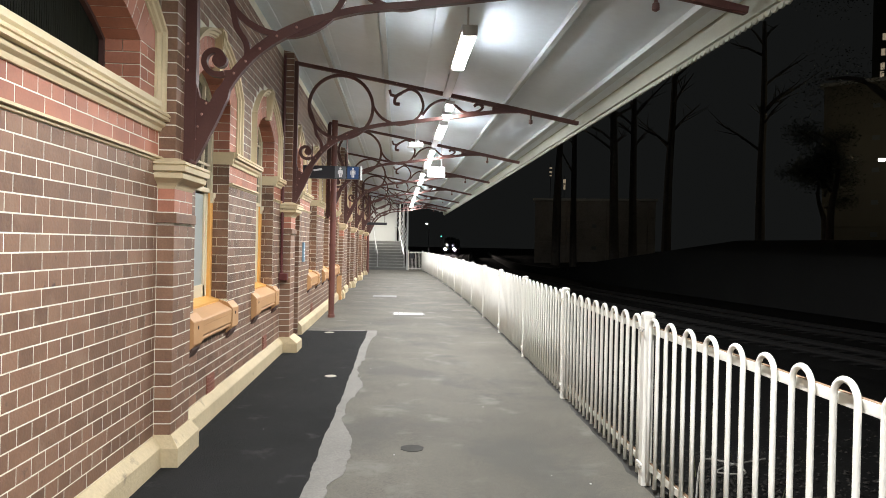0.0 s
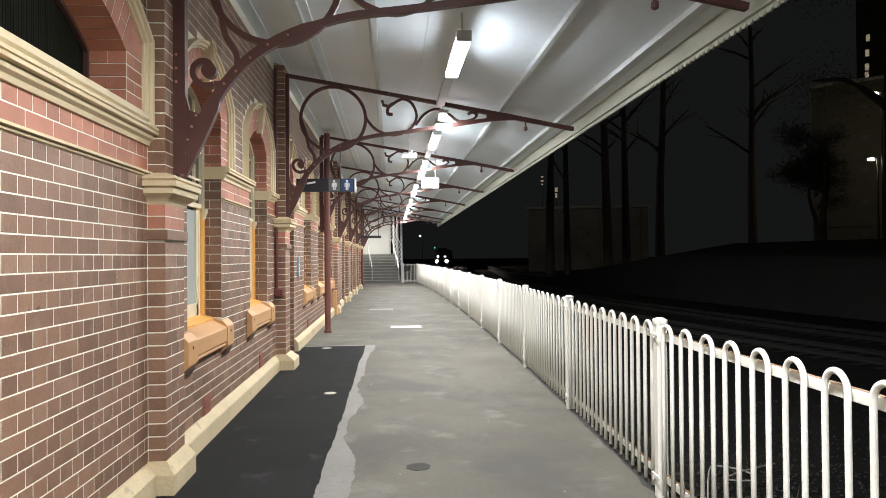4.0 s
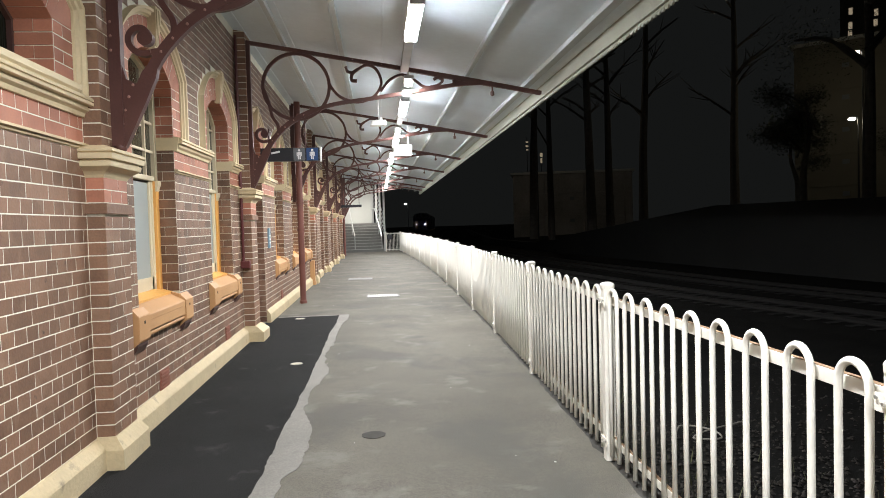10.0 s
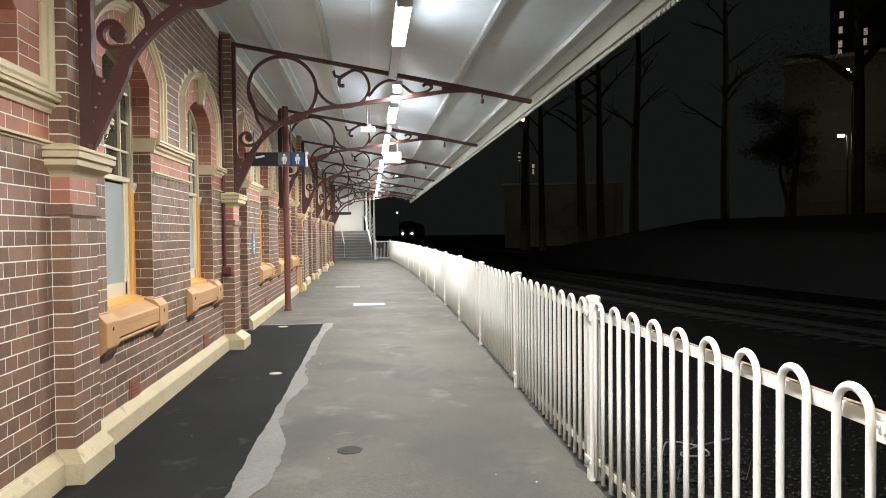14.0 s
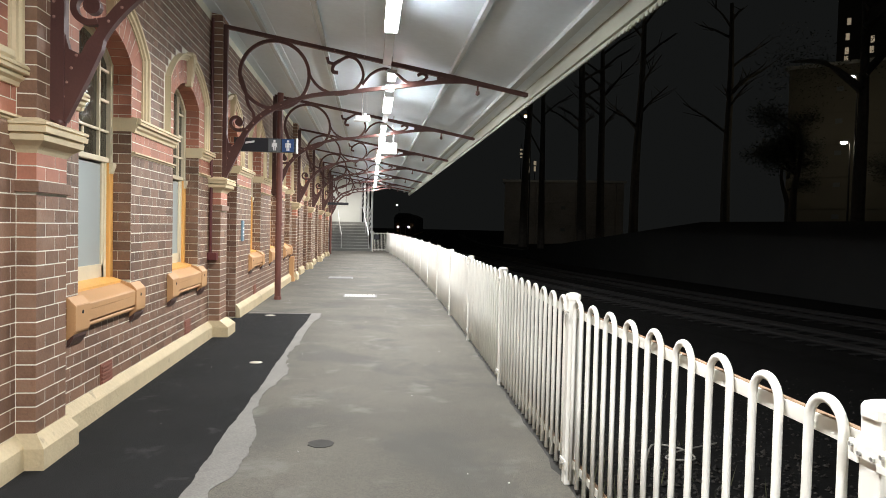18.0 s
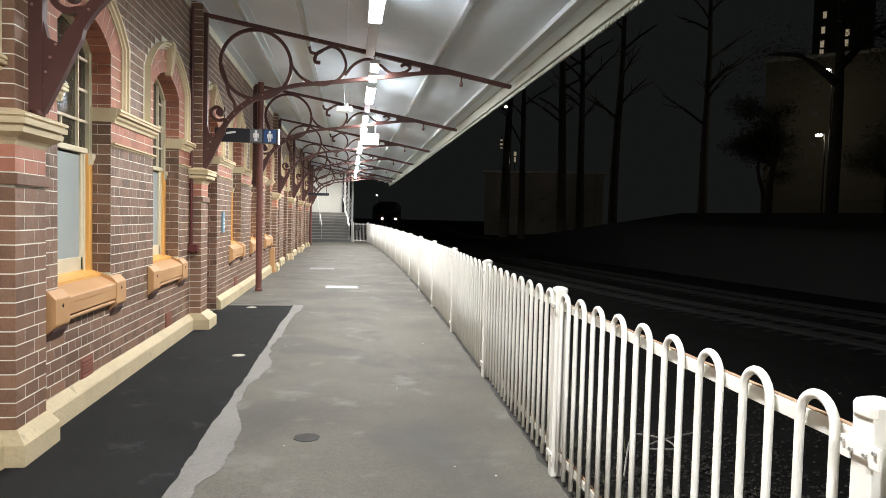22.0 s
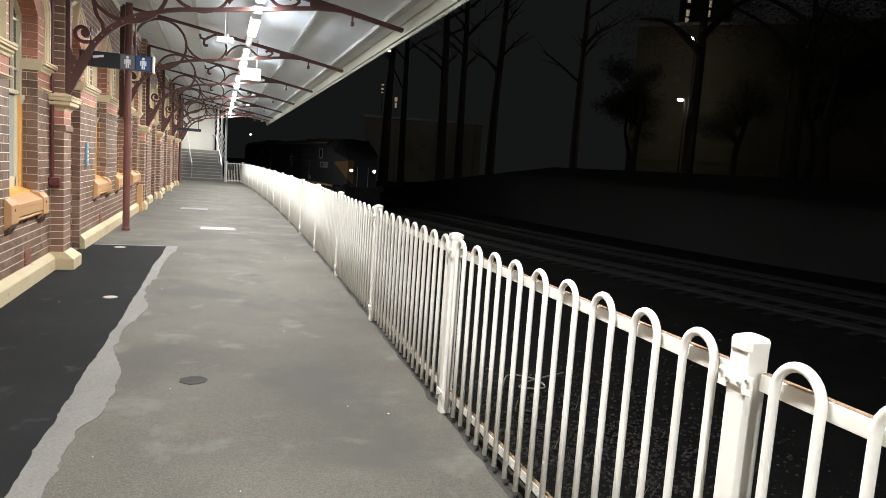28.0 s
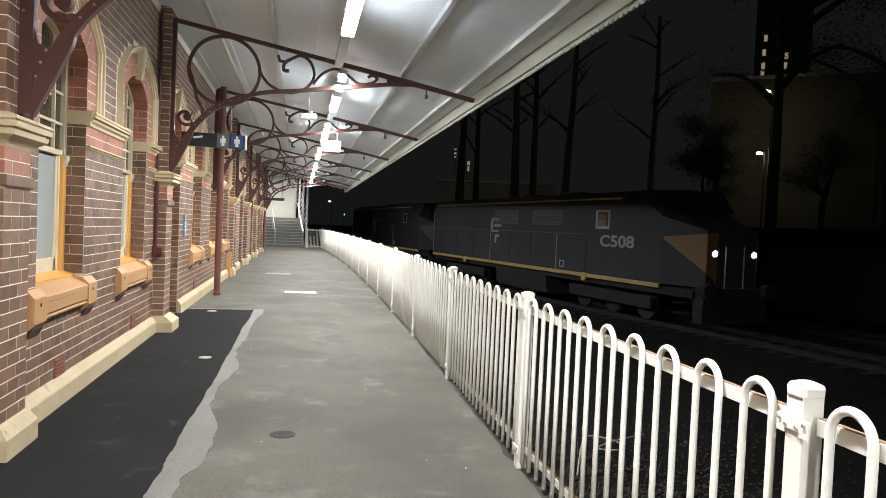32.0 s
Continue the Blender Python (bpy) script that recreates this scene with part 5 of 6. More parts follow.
bm = bmesh.new()
n = 60
g = {}
for i in range(n + 1):
    for j in range(n + 1):
        u, v = i / n * 2 - 1, j / n * 2 - 1
        x, y = 30 + 900 * u * abs(u) ** 1.8, 40 + 900 * v * abs(v) ** 1.8
        g[i, j] = bm.verts.new((x, y, -1.45 + 0.04 * noise.noise((x * 0.3, y * 0.3, 0))))
for i in range(n):
    for j in range(n):
        bm.faces.new((g[i, j], g[i + 1, j], g[i + 1, j + 1], g[i, j + 1]))
ground = tagged(part("ground", bm, BALLAST), "ballast and soil of the railway yard, coloured night-dark", "ground", kind="structure")
for d in (0.0, 4.1):
    tr = thing("railway_track", pose(0, 0, 0), "steel rails on sleepers in ballast, coloured night-dark", "railway track", "railway tracks")
    for s in (-0.7175, 0.7175):
        bm = bmesh.new()
        pts = offset_line(d + s)
        rows = []
        nrm = offset_line(d + s + 1.0)
        for (x, y), (x2, y2) in zip(pts, nrm):
            ux, uy = x2 - x, y2 - y
            rows.append([bm.verts.new((x + ux * w, y + uy * w, RAIL_Z + rise(y) + z)) for w, z in ((-0.035, 0), (0.035, 0), (0.03, -0.04), (0.01, -0.06), (0.01, -0.13), (0.065, -0.15), (-0.065, -0.15), (-0.01, -0.13), (-0.01, -0.06), (-0.03, -0.04))])
        for a, b in zip(rows, rows[1:]):
            for j in range(10):
                bm.faces.new((a[j], b[j], b[(j + 1) % 10], a[(j + 1) % 10]))
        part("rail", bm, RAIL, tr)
    bm = bmesh.new()
    a, b = offset_line(d - 1.9), offset_line(d + 1.9)
    mid = [(offset_line(d - 1.35), offset_line(d + 1.35))][0]
    rows = [[bm.verts.new((*p, z)) for p, z in ((a[i], -1.46), (mid[0][i], -1.31 + rise(LINE[i][1])), (mid[1][i], -1.31 + rise(LINE[i][1])), (b[i], -1.46))] for i in range(len(LINE))]
    for q, w in zip(rows, rows[1:]):
        for j in range(3):
            bm.faces.new((q[j], q[j + 1], w[j + 1], w[j]))
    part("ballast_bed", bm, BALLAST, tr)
    bm = bmesh.new()
    run = 0.0
    l0, l1 = offset_line(d - 1.25), offset_line(d + 1.25)
    for i in range(len(LINE) - 1):
        seg = math.dist(LINE[i], LINE[i + 1])
        while run < seg:
            if -5 < LINE[i][1] < 110:
                t = run / seg
                p, q = [Vector((u[i][0] + (u[i + 1][0] - u[i][0]) * t, u[i][1] + (u[i + 1][1] - u[i][1]) * t, 0)) for u in (l0, l1)]
                al = (q - p).normalized()
                cr = Vector((-al.y, al.x, 0)) * 0.115
                v = [bm.verts.new(e + s * cr + Vector((0, 0, z + rise(e.y)))) for z in (-1.36, -1.295) for e, s in ((p, -1), (q, -1), (q, 1), (p, 1))]
                for f in ((4, 5, 6, 7), (0, 1, 5, 4), (1, 2, 6, 5), (2, 3, 7, 6), (3, 0, 4, 7)):
                    bm.faces.new([v[k] for k in f])
            run += 0.65
        run -= seg
    tagged(part("timber_bed", bm, SLEEPER, tr), "weathered sleepers under the rails, coloured night-dark", kind="stuff")
# loose stones and weeds beyond the fence
rs = random.Random(3)
vs, fs = [], []
for n in range(17000):
    y = rs.uniform(0.3, 13) if n % 3 else rs.uniform(0.3, 7)
    x = fence_x(y) + 0.12 + abs(rs.gauss(0, 1.5 + 0.12 * y))
    s = rs.uniform(0.012, 0.034) * (1.5 if rs.random() < 0.06 else 1.0)
    k = len(vs)
    z = -1.45 + 0.04 * noise.noise((x * 0.3, y * 0.3, 0)) - 0.3 * s
    turn, flat = rs.uniform(0, 6.28), rs.uniform(0.6, 1.2)
    for i in range(5):
        q = turn + i * 1.257
        vs.append((x + s * math.cos(q) * rs.uniform(0.7, 1.2), y + s * math.sin(q) * rs.uniform(0.7, 1.2), z + s * 0.45 * rs.uniform(0.6, 1.2)))
    vs.append((x + s * rs.uniform(-0.3, 0.3), y + s * rs.uniform(-0.3, 0.3), z + s * flat * 1.3))
    fs += [(k + i, k + (i + 1) % 5, k + 5) for i in range(5)]
me = bpy.data.meshes.new("stones")
me.from_pydata(vs, [], fs)
me.materials.append(PEBBLE)
tagged(new("stones", me), "loose ballast stones beside the platform", "stones", kind="stuff")
vs, fs = [], []
for _ in range(900):
    y = rs.uniform(0.0, 16)
    x = fence_x(y) + 0.14 + abs(rs.gauss(0, 1.2))
    h, a = rs.uniform(0.06, 0.28), rs.uniform(0, 6.28)
    k = len(vs)
    c, s = math.cos(a), math.sin(a)
    vs += [(x - 0.008 * s, y + 0.008 * c, -1.43), (x + 0.008 * s, y - 0.008 * c, -1.43), (x + c * h * 0.5, y + s * h * 0.5, -1.43 + h)]
    fs.append((k, k + 1, k + 2))
me = bpy.data.meshes.new("weeds")
me.from_pydata(vs, [], fs)
me.materials.append(WEED)
tagged(new("weeds", me), "dry weeds growing beside the platform edge", "weeds", kind="stuff")
bm = bmesh.new()
tube(bm, smooth_line([(3.6, 7.4, -1.40), (4.15, 8.5, -1.34), (4.4, 8.75, -1.36), (4.65, 8.5, -1.36), (4.6, 8.15, -1.36), (4.25, 8.2, -1.36), (4.5, 8.4, -1.34), (5.3, 8.9, -1.4)], 6), 0.012, 6)
tagged(part("loose_cable", bm, WIRE), "pale loose cable lying on the ballast", "cable")


# ================= train =================
def text_mesh(body, size, material, name, parent, m):
    cu = bpy.data.curves.new(name, "FONT")
    cu.body, cu.size, cu.offset, cu.extrude, cu.align_x, cu.align_y = body, size, 0.012, 0.004, "CENTER", "CENTER"
    tmp = bpy.data.objects.new(name, cu)
    scene.collection.objects.link(tmp)
    me = bpy.data.meshes.new_from_object(tmp.evaluated_get(bpy.context.evaluated_depsgraph_get()))
    bpy.data.objects.remove(tmp)
    me.materials.clear()
    me.materials.append(material)
    ob = new(name, me)
    ob.parent = parent
    ob.matrix_local = m
    return ob


# invented lens covers; they close because the lamps' glow stays constant
DIMMER_FLAPS = []


def locomotive(label, leading):
    """Forward is +y, the rail head is z = 0, the headlights are at y = 0; +x is the platform side."""
    o = thing("locomotive", pose(0, 0, 0), label, "locomotive", "train")
    W, L = 1.45, 21.2
    bm = bmesh.new()
    prof = [(-W, 1.28), (-W, 3.75), (-1.32, 4.02), (-0.9, 4.22), (0, 4.3), (0.9, 4.22), (1.32, 4.02), (W, 3.75), (W, 1.28)]
    extrude_y(bm, prof, -L, -3.3)
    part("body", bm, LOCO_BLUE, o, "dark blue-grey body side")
    # cab and chamfered nose
    bm = bmesh.new()
    rings = []
    for y, w, zt, zs in ((-3.3, W, 4.3, 3.75), (-2.1, W, 4.26, 3.7), (-1.5, W, 3.55, 3.35), (-0.1, 0.95, 3.0, 2.95)):
        rings.append([bm.verts.new((x, y, z)) for x, z in ((-w, 1.28), (-w, zs), (-w * 0.62, zt - 0.06), (0, zt), (w * 0.62, zt - 0.06), (w, zs), (w, 1.28))])
    for a, b in zip(rings, rings[1:]):
        for j in range(7):
            bm.faces.new((a[j], a[(j + 1) % 7], b[(j + 1) % 7], b[j]))
    bm.faces.new(rings[-1][::-1])
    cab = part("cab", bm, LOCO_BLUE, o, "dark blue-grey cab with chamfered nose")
    for s in (-1, 1):
        bm = bmesh.new()
        v = [(s * (W + 0.006), -1.52, 2.72), (s * 0.962, -0.085, 2.86), (s * 0.962, -0.085, 1.72)]
        f = [bm.verts.new(p) for p in v]
        b2 = [bm.verts.new((p[0] - s * 0.03, p[1] - 0.03, p[2])) for p in v]
        bm.faces.new(f)
        bm.faces.new(b2[::-1])
        for i in range(3):
            bm.faces.new((f[i], f[(i + 1) % 3], b2[(i + 1) % 3], b2[i]))
        part("nose_panel", bm, LOCO_ORANGE if leading else LOCO_GREY, cab, "orange warning panel" if leading else "dark nose panel")
        if s > 0:
            bm = bmesh.new()
            v = [(0.955, 2.86), (0.56, 2.90), (0.56, 1.42), (0.955, 1.72)]
            f, b2 = [[bm.verts.new((x, y, z)) for x, z in v] for y in (-0.084, -0.11)]
            bm.faces.new(f)
            bm.faces.new(b2[::-1])
            for i in range(4):
                bm.faces.new((f[i], f[(i + 1) % 4], b2[(i + 1) % 4], b2[i]))
            part("front_panel", bm, LOCO_ORANGE if leading else LOCO_GREY, cab, "orange warning panel" if leading else "dark nose panel")
        bm = bmesh.new()
        box(bm, s * W - 0.02, s * W + 0.02, -4.95, -4.2, 2.95, 3.5, 0.01)
        win = part("side_window", bm, GLASS, cab, "dark cab side window")
        bm = bmesh.new()
        for y0, y1, z0, z1 in ((-4.99, -4.88, 2.9, 3.55), (-4.88, -4.18, 2.9, 2.98), (-4.88, -4.18, 3.50, 3.55), (-4.25, -4.18, 2.98, 3.5)):
            box(bm, s * W - 0.02, s * W + 0.03, y0, y1, z0, z1, 0.006)
        part("window_frame", bm, LOCO_WHITE, win, "pale metal window frame")
        bm = bmesh.new()
        box(bm, s * (W + 0.0) - 0.03, s * W + 0.03, -L, -1.5, 1.15, 1.28, 0.004)
        part("sill_stripe", bm, LOCO_YELLOW, o, "yellow sill stripe")
        for y in (-5.6, -16.5):
            bm = bmesh.new()
            tube(bm, [(s * W - 0.02, y, 1.16), (s * W + 0.04, y, 1.16)], 0.16, 12)
            part("jacking_pad", bm, LOCO_YELLOW, o)
        for y in (-5.55, -7.6, -9.7, -11.6, -13.6, -15.6, -17.8, -19.8):
            bm = bmesh.new()
            box(bm, s * W - 0.01, s * W + 0.014, y - 0.02, y + 0.02, 1.3, 2.65 if y < -6 else 2.75)
            part("side_post", bm, LOCO_WHITE if y in (-7.6, -13.6) else LOCO_BLUE, o)
        bm = bmesh.new()
        box(bm, s * W - 0.01, s * W + 0.012, -L + 0.2, -5.4, 2.68, 2.71)
        part("side_rail", bm, LOCO_GREY, o)
        bm = bmesh.new()
        tube(bm, [(s * (W + 0.03), -L + 0.1, 1.3), (s * (W + 0.03), -L + 0.1, 3.6)], 0.022)
        part("grab_rail", bm, LOCO_WHITE, o, "pale vertical grab rail")
        for y0 in (-12.0, -8.4):
            bm = bmesh.new()
            for i in range(7):
                box(bm, s * W - 0.01, s * W + 0.02, y0 - 1.2, y0 + 1.2, 3.0 + i * 0.09, 3.05 + i * 0.09)
            part("grille", bm, LOCO_GREY, o)
        bm = bmesh.new()
        box(bm, s * (W - 0.1) - 0.06, s * (W - 0.1) + 0.06, -L + 0.5, -3.6, 3.92, 3.97)
        part("gutter", bm, LOCO_YELLOW, o)
        bm = bmesh.new()
        tube(bm, [(s * 0.74, -0.12, 2.28), (s * 0.74, 0.0, 2.28)], 0.125, 18)
        hl = part("headlight", bm, LOCO_GREY, cab)
        bm = bmesh.new()
        tube(bm, [(s * 0.74, -0.02, 2.28), (s * 0.74, 0.015, 2.28)], 0.08, 18)
        part("lens", bm, HEADLAMP if leading else GLASS, hl, "lit headlight lens" if leading else "unlit headlight lens")
        # low ditch light in a drum, with an added hinged flap to dim it
        bm = bmesh.new()
        tube(bm, [(s * 1.13, y, 1.2) for y in (0.06, 0.065, 0.18, 0.30)], [0.005, 0.21, 0.21, 0.21], 18, caps=False)
        dl = part("ditch_light", bm, UNDER, cab, "round low ditch light")
        bm = bmesh.new()
        bm.faces.new([bm.verts.new((s * 1.13 + 0.205 * math.cos(q * math.pi / 12), 0.26, 1.2 + 0.205 * math.sin(q * math.pi / 12))) for q in range(24)][::-1])
        part("lens", bm, DITCH if leading else GLASS, dl, "bright ditch light lens" if leading else "unlit lens")
        bm = bmesh.new()
        disc(bm, (0, 0.215, -0.004), 0.226, 0.008, 18)
        tube(bm, [(0, 0.215, 0.0), (0, 0.215, -0.06)], 0.226, 18, caps=False)
        flap = part("shutter", bm, UNDER, o, "added flap that dims the lamp")
        flap.location = (s * 1.13, 0.312, 1.415)
        if leading:
            DIMMER_FLAPS.append(flap)
        bm = bmesh.new()
        tube(bm, [(s * 0.35, 0.02, 1.0), (s * 0.35, 0.02, 2.5)], 0.02)
        part("front_rail", bm, LOCO_WHITE, cab)
        for z in (0.45, 0.75, 1.05):
            bm = bmesh.new()
            box(bm, s * 1.15 - 0.2, s * 1.15 + 0.2, -1.0, -0.75, z, z + 0.03)
            part("footstep", bm, UNDER, cab)
    for s in (-0.48, 0.48):
        bm = bmesh.new()
        v = [(s - 0.38, -0.98, 3.52), (s + 0.38, -0.98, 3.52), (s + 0.36, -1.58, 4.18), (s - 0.36, -1.58, 4.18)]
        f = [bm.verts.new((p[0], p[1] + 0.05, p[2] + 0.02)) for p in v]
        b2 = [bm.verts.new(p) for p in v]
        bm.faces.new(f)
        for i in range(4):
            bm.faces.new((f[i], f[(i + 1) % 4], b2[(i + 1) % 4], b2[i]))
        part("windscreen", bm, GLASS, cab)
    bm = bmesh.new()
    box(bm, -1.3, 1.3, -L, -0.2, 0.95, 1.2)
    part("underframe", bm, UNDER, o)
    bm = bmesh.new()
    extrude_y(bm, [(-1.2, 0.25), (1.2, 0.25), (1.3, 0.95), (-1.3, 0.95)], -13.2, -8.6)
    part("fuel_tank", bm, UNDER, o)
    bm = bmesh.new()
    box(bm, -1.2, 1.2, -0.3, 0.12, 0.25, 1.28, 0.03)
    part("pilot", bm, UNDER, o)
    for y in (-12.0, -8.5):
        bm = bmesh.new()
        tube(bm, [(0, y, 4.28), (0, y, 4.36)], 0.6, 16)
        part("roof_fan", bm, LOCO_GREY, o)
    for yb in (-4.6, -17.2):
        for s in (-1, 1):
            bm = bmesh.new()
            box(bm, s * 1.12 - 0.06, s * 1.12 + 0.06, yb - 2.4, yb + 2.4, 0.4, 0.8, 0.03)
            part("bogie_frame", bm, UNDER, o)
        for dy in (-1.8, 0, 1.8):
            for s in (-1, 1):
                bm = bmesh.new()
                tube(bm, [(s * 0.72, yb + dy, 0.5), (s * 0.86, yb + dy, 0.5)], 0.5, 20)
                part("wheel", bm, UNDER, o)
    if leading:
        m = Matrix.Translation((W + 0.012, -3.75, 2.47)) @ Euler((math.pi / 2, 0, math.pi / 2)).to_matrix().to_4x4() @ Matrix.Diagonal((1.62, 1, 1, 1))
        num = text_mesh("C508", 0.54, LOCO_WHITE, "number", o, m)
    # bar emblem on the side
    bm = bmesh.new()
    for (y0, y1, z0, z1) in ((-13.5, -12.75, 3.14, 3.25), (-13.6, -13.40, 2.66, 3.14), (-13.3, -12.5, 2.86, 2.96), (-13.5, -12.8, 2.61, 2.71), (-13.15, -12.97, 2.10, 2.5), (-12.97, -12.7, 2.38, 2.5)):
        box(bm, W, W + 0.012, y0, y1, z0, z1)
    part("emblem", bm, LOCO_WHITE, o, "pale bar emblem")
    bm = bmesh.new()
    for y0, y1, z0, z1 in ((-7.35, -7.30, 1.40, 1.66), (-7.05, -7.0, 1.40, 1.66), (-7.30, -7.05, 1.40, 1.44), (-7.30, -7.05, 1.62, 1.66)):
        box(bm, W, W + 0.015, y0, y1, z0, z1)
    part("data_plate", bm, LOCO_WHITE, o)
    return o


train = [locomotive("dark blue-grey diesel locomotive with lit headlights", True), locomotive("second dark diesel locomotive coupled behind", False)]
# seconds and how far along the line (its y) the headlights are
RUN = [(0, 168.0), (2.5, 160.0), (4.5, 152.0), (6.5, 142.0), (9.0, 121.5), (11.0, 113.0), (13.0, 106.5), (15.0, 102.0), (17.0, 98.0), (19.0, 92.0), (21.0, 82.0), (23.0, 71.0), (25.0, 59.3), (27.5, 44.5), (28.0, 41.8), (29.0, 36.4), (30.0, 30.3), (31.0, 23.9), (32.0, 17.4)]


def on_line(y, back=0.0):
    """The place on the line at y, moved back along it by some metres, away from the platform end."""
    i = next(i for i in range(len(LINE) - 1) if LINE[i][1] <= y <= LINE[i + 1][1])
    t = (y - LINE[i][1]) / (LINE[i + 1][1] - LINE[i][1])
    p = Vector(LINE[i]).lerp(Vector(LINE[i + 1]), t)
    while back > 0:
        i += 1
        q = Vector(LINE[min(i, len(LINE) - 1)])
        d = (q - p).length
        if d >= back or i >= len(LINE) - 1:
            return p + (q - p).normalized() * back
        back, p = back - d, q
    return p


def move_train():
    for n, loco in enumerate(train):
        rows = []
        for t, y in RUN:
            a, b = on_line(y, 22.6 * n + 2.0), on_line(y, 22.6 * n + 18.0)
            d = (a - b).normalized()
            p = a + d * 2.0
            rows.append((t, pose(p.x, p.y, RAIL_Z + rise(p.y), 0, 0, math.degrees(math.atan2(-d.x, d.y)))))
        walk(loco, rows)
    for flap in DIMMER_FLAPS:   # added flaps cover the lenses, standing for the lights being dimmed
        x, y, z = flap.location
        walk(flap, [(t, pose(x, y, z, a)) for t, a in ((0, 0), (3, 0), (6.0, 0), (6.15, -40), (6.3, -72), (7.0, -80), (8.0, -89), (20, -89), (32, -89))])


# ================= beyond the tracks =================
def bank_top(y):
    """The retained ground falls away towards the far end."""
    return 2.2 - 2.8 * min(max((y - 38) / 30, 0), 1)


wall_line, wall_back = offset_line(10.5), offset_line(11.2)
bm = bmesh.new()
rows = []
for i, (p, q) in enumerate(zip(wall_line, wall_back)):
    if -30 < p[1] < 240:
        rows.append([bm.verts.new((*a, z)) for a, z in ((p, -1.5), (p, bank_top(p[1])), (q, bank_top(p[1])), (q, -1.5))])
for a, b in zip(rows, rows[1:]):
    for j in range(3):
        bm.faces.new((a[j], b[j], b[j + 1], a[j + 1]))
far_wall = tagged(part("retaining_wall", bm, NIGHT_WALL), "stone retaining wall beyond the tracks, coloured night-dark", "wall", kind="structure")

def tree(x, y, z, h, seed, spread=1.0, label="dark tree standing beyond the tracks"):
    r = random.Random(seed)
    o = thing("tree", pose(x, y, z), label, "tree", "trees beyond the tracks")
    bm = bmesh.new()
    top = h * 0.8
    bend = [(0, 0, 0), (r.uniform(-.2, .2), r.uniform(-.2, .2), top * 0.35), (r.uniform(-.5, .5), r.uniform(-.5, .5), top * 0.7), (r.uniform(-.7, .7), r.uniform(-.7, .7), top)]
    tube(bm, smooth_line(bend, 4), [min(h * 0.032, 0.42) * (1 - 0.8 * i / 12) for i in range(13)], 9)
    part("trunk", bm, BARK, o)
    ends = []
    for i in range(9):
        a, zz = r.uniform(0, 6.28), top * r.uniform(0.4, 0.98)
        l = h * r.uniform(0.16, 0.32) * spread
        base = Vector((0, 0, zz))
        tip = base + Vector((math.cos(a) * l, math.sin(a) * l, l * r.uniform(0.3, 0.8)))
        bm = bmesh.new()
        tube(bm, smooth_line([tuple(base), tuple(base.lerp(tip, 0.5) + Vector((0, 0, l * 0.1))), tuple(tip)], 3), [h * 0.011 * (1 - 0.12 * k) for k in range(7)], 6)
        part("limb", bm, BARK, o)
        ends += [tip, base.lerp(tip, 0.65)]
    vs, fs = [], []
    for e in ends:
        for _ in range(int(140 + 30 * h)):
            c = e + Vector((r.gauss(0, 1), r.gauss(0, 1), r.gauss(0, 0.7))).normalized() * h * 0.115 * r.random() ** 0.45
            s = r.uniform(0.06, 0.13)
            d = Vector((r.gauss(0, 1), r.gauss(0, 1), r.gauss(0, 1))).normalized()
            u = d.orthogonal().normalized()
            k = len(vs)
            vs += [c - d * s, c + u * s * 0.45, c + d * s, c - u * s * 0.45]
            fs.append((k, k + 1, k + 2, k + 3))
    me = bpy.data.meshes.new("crown")
    me.from_pydata(vs, [], fs)
    me.materials.append(LEAF)
    ob = new("crown", me)
    ob.parent = o
    tagged(ob, "dark leaf clumps", kind="stuff")


bank = bmesh.new()
rows = []
b0, b1, b2 = offset_line(11.1), offset_line(22), offset_line(80)
for i in range(len(LINE)):
    if -40 < LINE[i][1] < 260:
        rows.append([bank.verts.new((*p, z)) for p, z in ((b0[i], bank_top(b0[i][1]) - 0.2), (b1[i], bank_top(b1[i][1]) + 0.3), (b2[i], bank_top(b2[i][1]) + 0.6))])
for a, b in zip(rows, rows[1:]):
    for j in range(2):
        bank.faces.new((a[j], b[j], b[j + 1], a[j + 1]))
tagged(part("embankment", bank, BALLAST), "ground above the retaining wall, coloured night-dark", "ground", kind="structure")
for i, (x, y, h) in enumerate(((31.6, 40.4, 24), (36, 33, 10), (42, 40, 9), (40.5, 46, 8), (47, 43, 9), (34, 27, 14), (39, 22, 15), (44, 30, 17), (37, 36.5, 16), (29.5, 44, 7), (33, 50, 6))):
    tree(x, y, bank_top(y) + 0.3, h + 2.4, 20 + i, 1.25 if h > 13 else 1.0)


